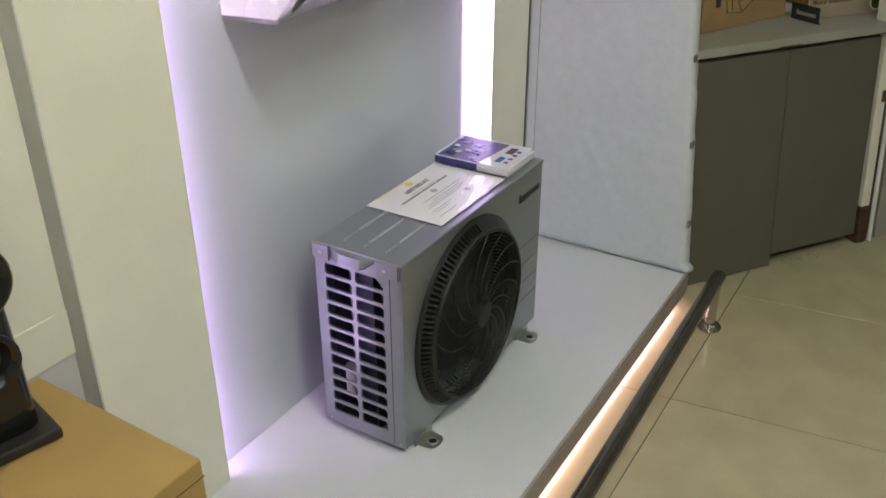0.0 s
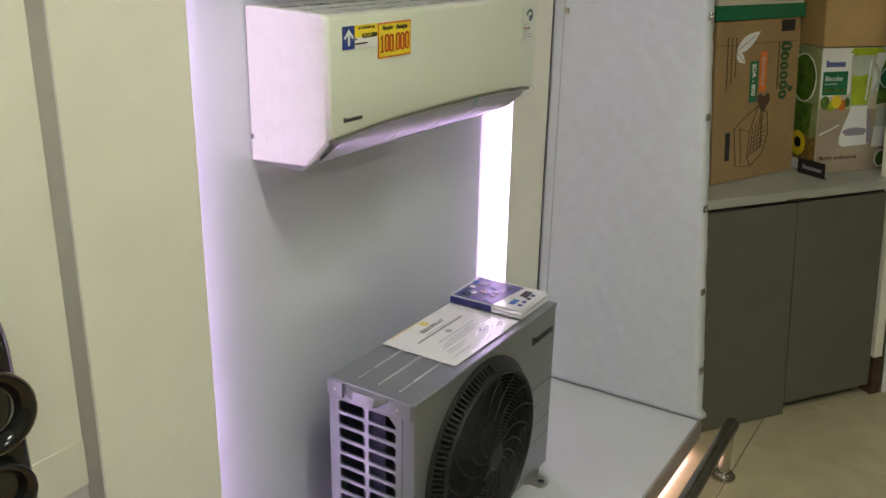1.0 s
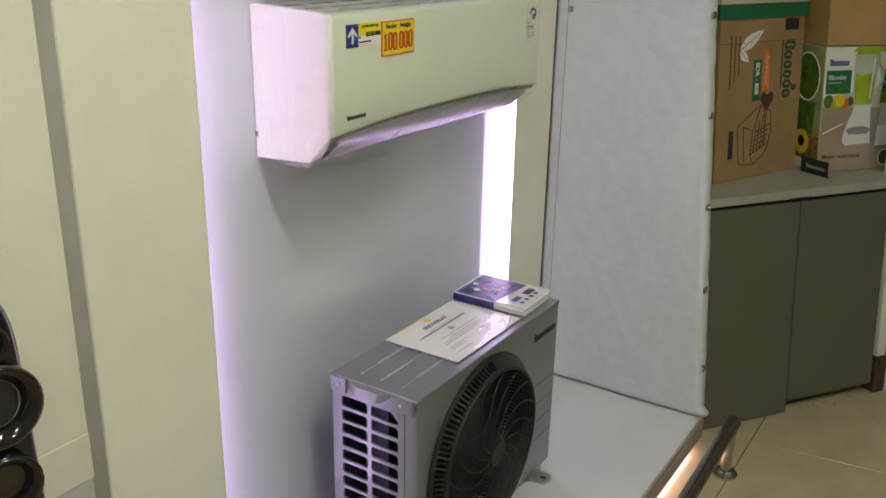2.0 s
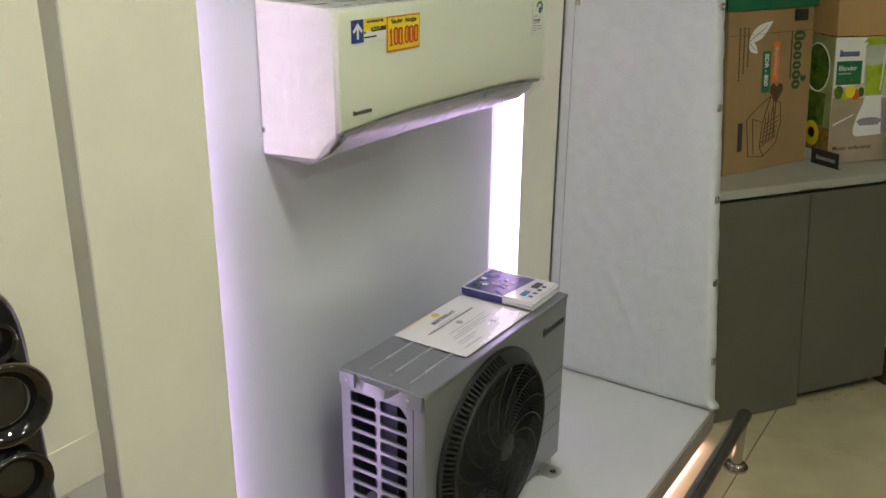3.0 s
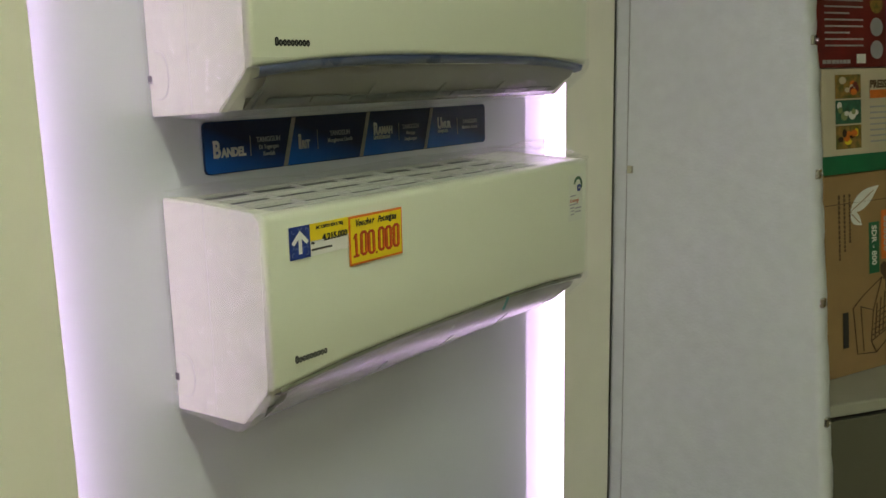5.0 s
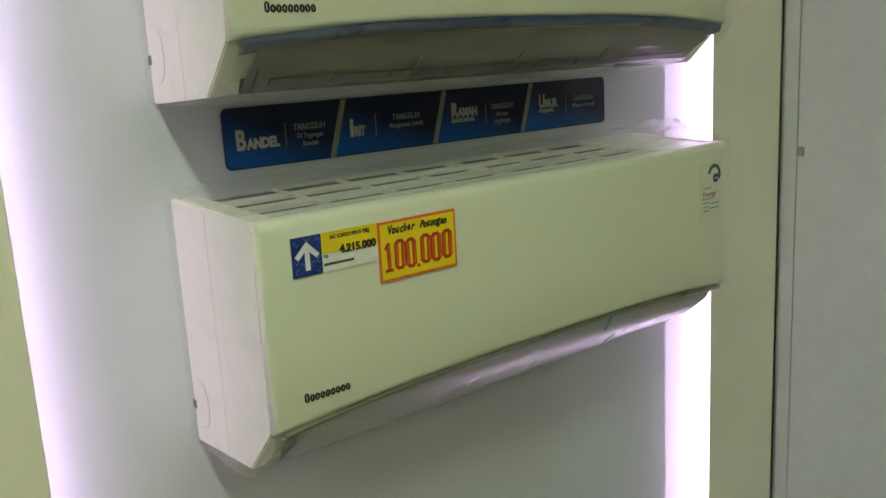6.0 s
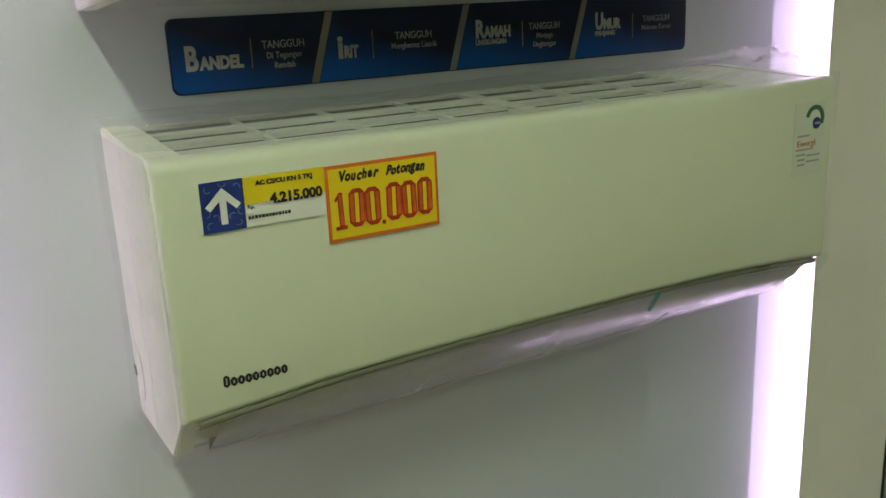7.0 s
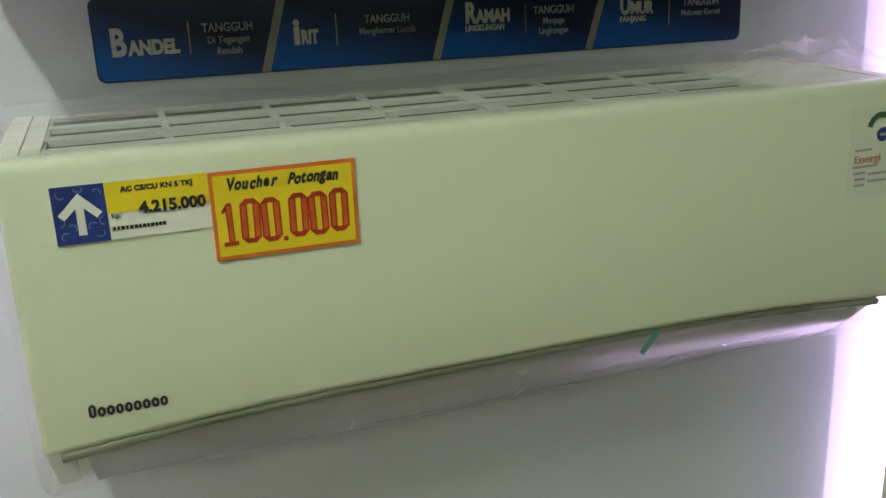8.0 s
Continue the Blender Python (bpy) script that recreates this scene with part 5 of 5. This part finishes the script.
def red_carton():
    t, sh = plain_carton("knife_set_carton", "dark red carton with white text and round photos", corner(-0.262, 0.118, CTZ + 0.758), RB, 0.15, 0.262, 0.20, M_REDBOX, lean_of(RB))
    def p(name, bm, m, y, z, x=0.0008):
        bm.transform(Matrix.Translation((x, y, z)))
        part(name, sh(bm), m, t)
    for k in range(3):
        p("round_photo", blob(oval(0, 0, 0.024, 0.022)), M_FOOD if k == 2 else M_GREYP, 0.222, 0.042 + 0.054 * k)
    for k in range(9):
        p("text_line", dashes(0.14 - 0.05 * (k % 3 == 2), 0.004, 9, 0.15, 50 + k), M_GREYP, 0.03, 0.050 + 0.015 * k)
    p("bar_code", plate(0, 0.034, 0, 0.022), M_PAPER, 0.145, 0.010)
    p("bottom_text", dashes(0.10, 0.009, 7, 0.2, 12), M_GREYP, 0.02, 0.010)
    b, sb = plain_carton("utensil_carton", "magenta-edged carton with dark window of utensils", corner(0.004, 0.173, CTZ + 0.758), RB, 0.10, 0.168, 0.22, M_PINK, lean_of(RB))
    bm = plate(0.006, 0.160, 0.022, 0.212)
    bm.transform(Matrix.Translation((0.0008, 0, 0)))
    part("window", sb(bm), M_DARK, b, "dark display window")
    for k in range(4):
        part("utensil", sb(rod((0.003, 0.03 + 0.033 * k, 0.035), (0.003, 0.03 + 0.033 * k, 0.20), 0.006, 10)), M_FAN, b)
red_carton()

RL = CU - 4.0 - 90
def blender_carton():
    H = 0.415
    t, sh = plain_carton("blender_carton", "glossy printed carton showing a white blender with green juice", corner(0.190, 0.135, CTZ), RL, 0.14, 0.34, H, M_CREAM, lean_of(RL))
    def p(name, bm, m, y, z, x=0.0008):
        bm.transform(Matrix.Translation((x, y, z)))
        part(name, sh(bm), m, t)
    p("pale_field", plate(0.001, 0.339, 0.22, H - 0.002), M_PAPER, 0, 0)
    p("shade_field", blob([(0.001, 0.22), (0.339, 0.22), (0.339, 0.255), (0.20, 0.275), (0.001, 0.25)]), M_CREAM, 0, 0, 0.0012)
    p("table_field", blob([(0.001, 0.002), (0.339, 0.002), (0.339, 0.205), (0.001, 0.222)]), M_TAN, 0, 0, 0.0012)
    p("leaf_field", blob([(0.235, 0.225), (0.338, 0.235), (0.338, 0.40), (0.275, 0.405), (0.245, 0.34)]), M_LEAF, 0, 0, 0.0020)
    p("leaf_field", blob([(0.11, 0.395), (0.26, 0.395), (0.24, 0.412), (0.125, 0.412)]), M_LIME, 0, 0, 0.0020)
    for bm in beads(0.078, 0.023, 7, 8):
        p("brand_shape", bm, M_BLUE, 0.016, 0.352, 0.0026)
    p("green_panel", plate(0.008, 0.108, 0.262, 0.338), M_GREEN, 0, 0, 0.0022)
    p("title_text", words("Blender", 0.017), M_WHITE, 0.015, 0.308, 0.0034)
    p("text_line", dashes(0.05, 0.004, 6, 0.2, 61), M_SIGNT, 0.015, 0.296, 0.0030)
    for k in range(4):
        p("icon", blob(oval(0.024 + 0.022 * k, 0.278, 0.0075, 0.0075, 12)), M_LEAF, 0, 0, 0.0030)
    for cy, cz, ry, rz, m in ((0.022, 0.238, 0.018, 0.022, M_LEAF), (0.048, 0.226, 0.016, 0.017, M_LIME), (0.068, 0.240, 0.020, 0.022, M_YEL), (0.092, 0.228, 0.017, 0.018, M_ORA), (0.112, 0.236, 0.012, 0.016, M_LEAF)):
        p("fruit_print", blob(oval(cy, cz, ry, rz, 18)), m, 0, 0, 0.0030 + 0.0004 * (m is M_YEL))
    p("jug_print", blob([(0.122, 0.222), (0.200, 0.222), (0.222, 0.390), (0.118, 0.390)]), M_GLASSJ, 0, 0, 0.0026)
    p("juice_print", blob([(0.127, 0.226), (0.196, 0.226), (0.207, 0.318), (0.190, 0.326), (0.150, 0.320), (0.124, 0.326)]), M_LIME, 0, 0, 0.0036)
    p("jug_shine", blob([(0.184, 0.240), (0.190, 0.240), (0.202, 0.375), (0.195, 0.375)]), M_WHITE, 0, 0, 0.0044)
    p("jug_handle", sweep([(0.0036, 0.205 + 0.030 * math.sin(math.pi * k / 12), 0.37 - 0.115 * k / 12) for k in range(13)], 0.0050, 6), M_GLASSJ, 0, 0, 0.0)
    p("lid_print", blob([(0.124, 0.388), (0.218, 0.388), (0.214, 0.400), (0.190, 0.402), (0.188, 0.411), (0.152, 0.411), (0.150, 0.402), (0.126, 0.400)]), M_LIME, 0, 0, 0.0036)
    base = [(0.128, 0.222), (0.200, 0.222), (0.204, 0.200), (0.216, 0.165), (0.222, 0.125), (0.220, 0.100), (0.205, 0.092), (0.105, 0.088), (0.090, 0.098), (0.090, 0.122), (0.104, 0.160), (0.122, 0.198)]
    p("base_print", blob(base), M_WHITE, 0, 0, 0.0040)
    p("control_print", blob(oval(0.152, 0.138, 0.050, 0.013)), M_LILAC, 0, 0, 0.0048)
    for k in range(5):
        p("button_print", plate(-0.005, 0.005, 0, 0.012), M_LILAC, 0.118 + 0.017 * k, 0.124, 0.0050)
    p("body_shade", blob([(0.196, 0.215), (0.200, 0.215), (0.216, 0.165), (0.222, 0.125), (0.220, 0.100), (0.205, 0.095)]), M_LILAC, 0, 0, 0.0046)
    p("spatula_print", blob([(0.008, 0.128), (0.088, 0.160), (0.088, 0.164), (0.008, 0.134)]), M_WHITE, 0, 0, 0.0024)
    p("round_print", blob(oval(0.268, 0.312, 0.032, 0.036)), M_GREEN, 0, 0, 0.0030)
    p("round_rim", loop_shape(-0.03, 0.03, 0.066, 0.004, 0.0006), M_WHITE, 0.268, 0.279, 0.0036)
    p("mill_print", blob([(0.236, 0.150), (0.285, 0.150), (0.280, 0.215), (0.240, 0.215)]), M_GLASSJ, 0, 0, 0.0030)
    p("mill_base", blob([(0.228, 0.082), (0.294, 0.082), (0.288, 0.150), (0.234, 0.150)]), M_WHITE, 0, 0, 0.0032)
    p("slogan_text", words("Motor endurance", 0.0145, squash=1.1, bold=0.0004), M_INKB, 0.014, 0.046, 0.0018)
    p("text_line", dashes(0.20, 0.004, 14, 0.2, 63), M_GREYP, 0.014, 0.030)
    p("text_line", dashes(0.17, 0.004, 12, 0.2, 64), M_GREYP, 0.014, 0.020)
    p("round_print", blob(oval(0.272, 0.040, 0.026, 0.030)), M_WHITE, 0, 0, 0.0030)
    p("round_print", blob(oval(0.272, 0.040, 0.021, 0.025)), M_LEAF, 0, 0, 0.0038)
    # picture on the narrow end
    def q(name, bm, m):
        bm.transform(Matrix.Translation((0, -0.0012, 0)) @ Matrix.Rotation(radians(-90), 4, "Z"))
        part(name, sh(bm), m, t)
    q("glass_photo", plate(-0.139, -0.001, 0.12, H - 0.003), M_GLASSP)
    b = blob(oval(-0.075, 0.31, 0.055, 0.075))
    b.transform(Matrix.Translation((0.0008, 0, 0)))
    q("glass_print", b, M_LEAF)
    b = sweep([(0.0016, y, z) for y, z in oval(-0.075, 0.31, 0.058, 0.078)], 0.0022, 5, True)
    q("glass_rim", b, M_PAPER)
    b = blob([(-0.115, 0.12), (-0.035, 0.12), (-0.03, 0.23), (-0.12, 0.23)])
    b.transform(Matrix.Translation((0.0006, 0, 0)))
    q("glass_print", b, M_LEAF)
    b = blob(oval(-0.085, 0.09, 0.036, 0.042))
    b.transform(Matrix.Translation((0.0008, 0, 0)))
    q("fruit_print", b, M_YEL)
    b = blob(oval(-0.085, 0.092, 0.016, 0.018))
    b.transform(Matrix.Translation((0.0016, 0, 0)))
    q("fruit_print", b, M_DARK)
    q("counter_photo", plate(-0.139, -0.001, 0.035, 0.119), M_FOOD)
    q("white_foot", plate(-0.139, -0.001, 0.001, 0.034), M_PAPER)
    pt, sp = plain_carton("plain_carton", "plain brown carton stacked on the blender carton", corner(0.184, 0.126, CTZ + H + 0.002), RL - 1, 0.20, 0.40, 0.40, M_BROWN3, lean_of(RL - 1))
    part("top_flap", sp(box(-0.20, 0.006, -0.006, 0.40, 0.401, 0.404)), M_BROWN3, pt)
    TG = 240.2
    tg = thing("shelf_tag", "small black folded shelf tag with pale maker's mark", "shelf tag", corner(0.158, 0.176, CTZ), TG)
    part("tag_face", leaned(box(-0.002, 0.0, 0, 0.112, 0.0005, 0.052, 0.0005), TG), M_INK, tg)
    part("tag_back", leaned(box(-0.012, -0.002, 0, 0.112, 0.0005, 0.002), TG), M_INK, tg)
    for bm in beads(0.078, 0.016, 9):
        part("mark_shape", leaned(bm, TG), M_GREYP, tg, at=(0.0004 + lean_of(TG)[0] * 0.02, 0.020, 0.018))
blender_carton()
bx = thing("dark_carton", "dark grey carton on top of the plain brown carton", "box", corner(0.22, 0.15, CTZ + 0.822), RL)
part("body", leaned(box(-0.2, 0, 0, 0.34, 0.0005, 0.22, 0.003), RL), M_FAN, bx)

# ---------------------------------------------------------------- floor tiles
fl = solid("floor", box(-1.6, 2.8, -1.8, 4.6, -0.08, -0.004), M_GROUT, "beige polished ceramic tile floor with thin dark joints", "floor", "structure")
SKEW = 0.13            # the cross joints run a little askew
TS = 0.637
bm = bmesh.new()
g = 0.0016
pts = [(-TS / 2 + g, -TS / 2 + g), (TS / 2 - g, -TS / 2 + g), (TS / 2 - g, TS / 2 - g), (-TS / 2 + g, TS / 2 - g)]
lo = [bm.verts.new((x, y + SKEW * x, -0.004)) for x, y in pts]
hi = [bm.verts.new((x, y + SKEW * x, -0.0008)) for x, y in pts]
tp = [bm.verts.new((x * 0.9985, y * 0.9985 + SKEW * x, 0.0)) for x, y in pts]
bm.faces.new(tp)
for k in range(4):
    bm.faces.new((lo[k], lo[(k + 1) % 4], hi[(k + 1) % 4], hi[k]))
    bm.faces.new((hi[k], hi[(k + 1) % 4], tp[(k + 1) % 4], tp[k]))
bmesh.ops.recalc_face_normals(bm, faces=bm.faces[:])
tile_me = mesh_of("tile", bm, M_TILE)
for a in range(-2, 5):
    for b in range(-7, 5):
        x, y = -0.482 + TS * (a + 0.5), 1.976 + TS * (b + 0.5)
        y += SKEW * (x + 0.482)
        if -1.9 < x < 2.9 and -2.0 < y < 4.8:
            ob = new("tile", tile_me)
            ob.parent = fl
            ob.location = (x, y, 0)

# crumbs and lint swept against the foot of the cabinet
rnd = random.Random(31)
bms = []
for k in range(38):
    u, d, q = rnd.uniform(0.06, 0.40), rnd.uniform(0.0, 0.06) * rnd.random(), rnd.uniform(0.0006, 0.0022)
    x, y, _ = corner(u, -d + 0.012, 0)
    c = box(-q, q, -q * 0.6, q * 0.6, 0.0002, 0.0004 + q * 0.5)
    c.transform(Matrix.Translation((x, y, 0)) @ Matrix.Rotation(rnd.uniform(0, 3), 4, "Z"))
    bms.append(c)
solid("floor_dirt", join(*bms), M_INKB, "dark crumbs and lint on the tiles beside the cabinet", "dirt", "stuff")
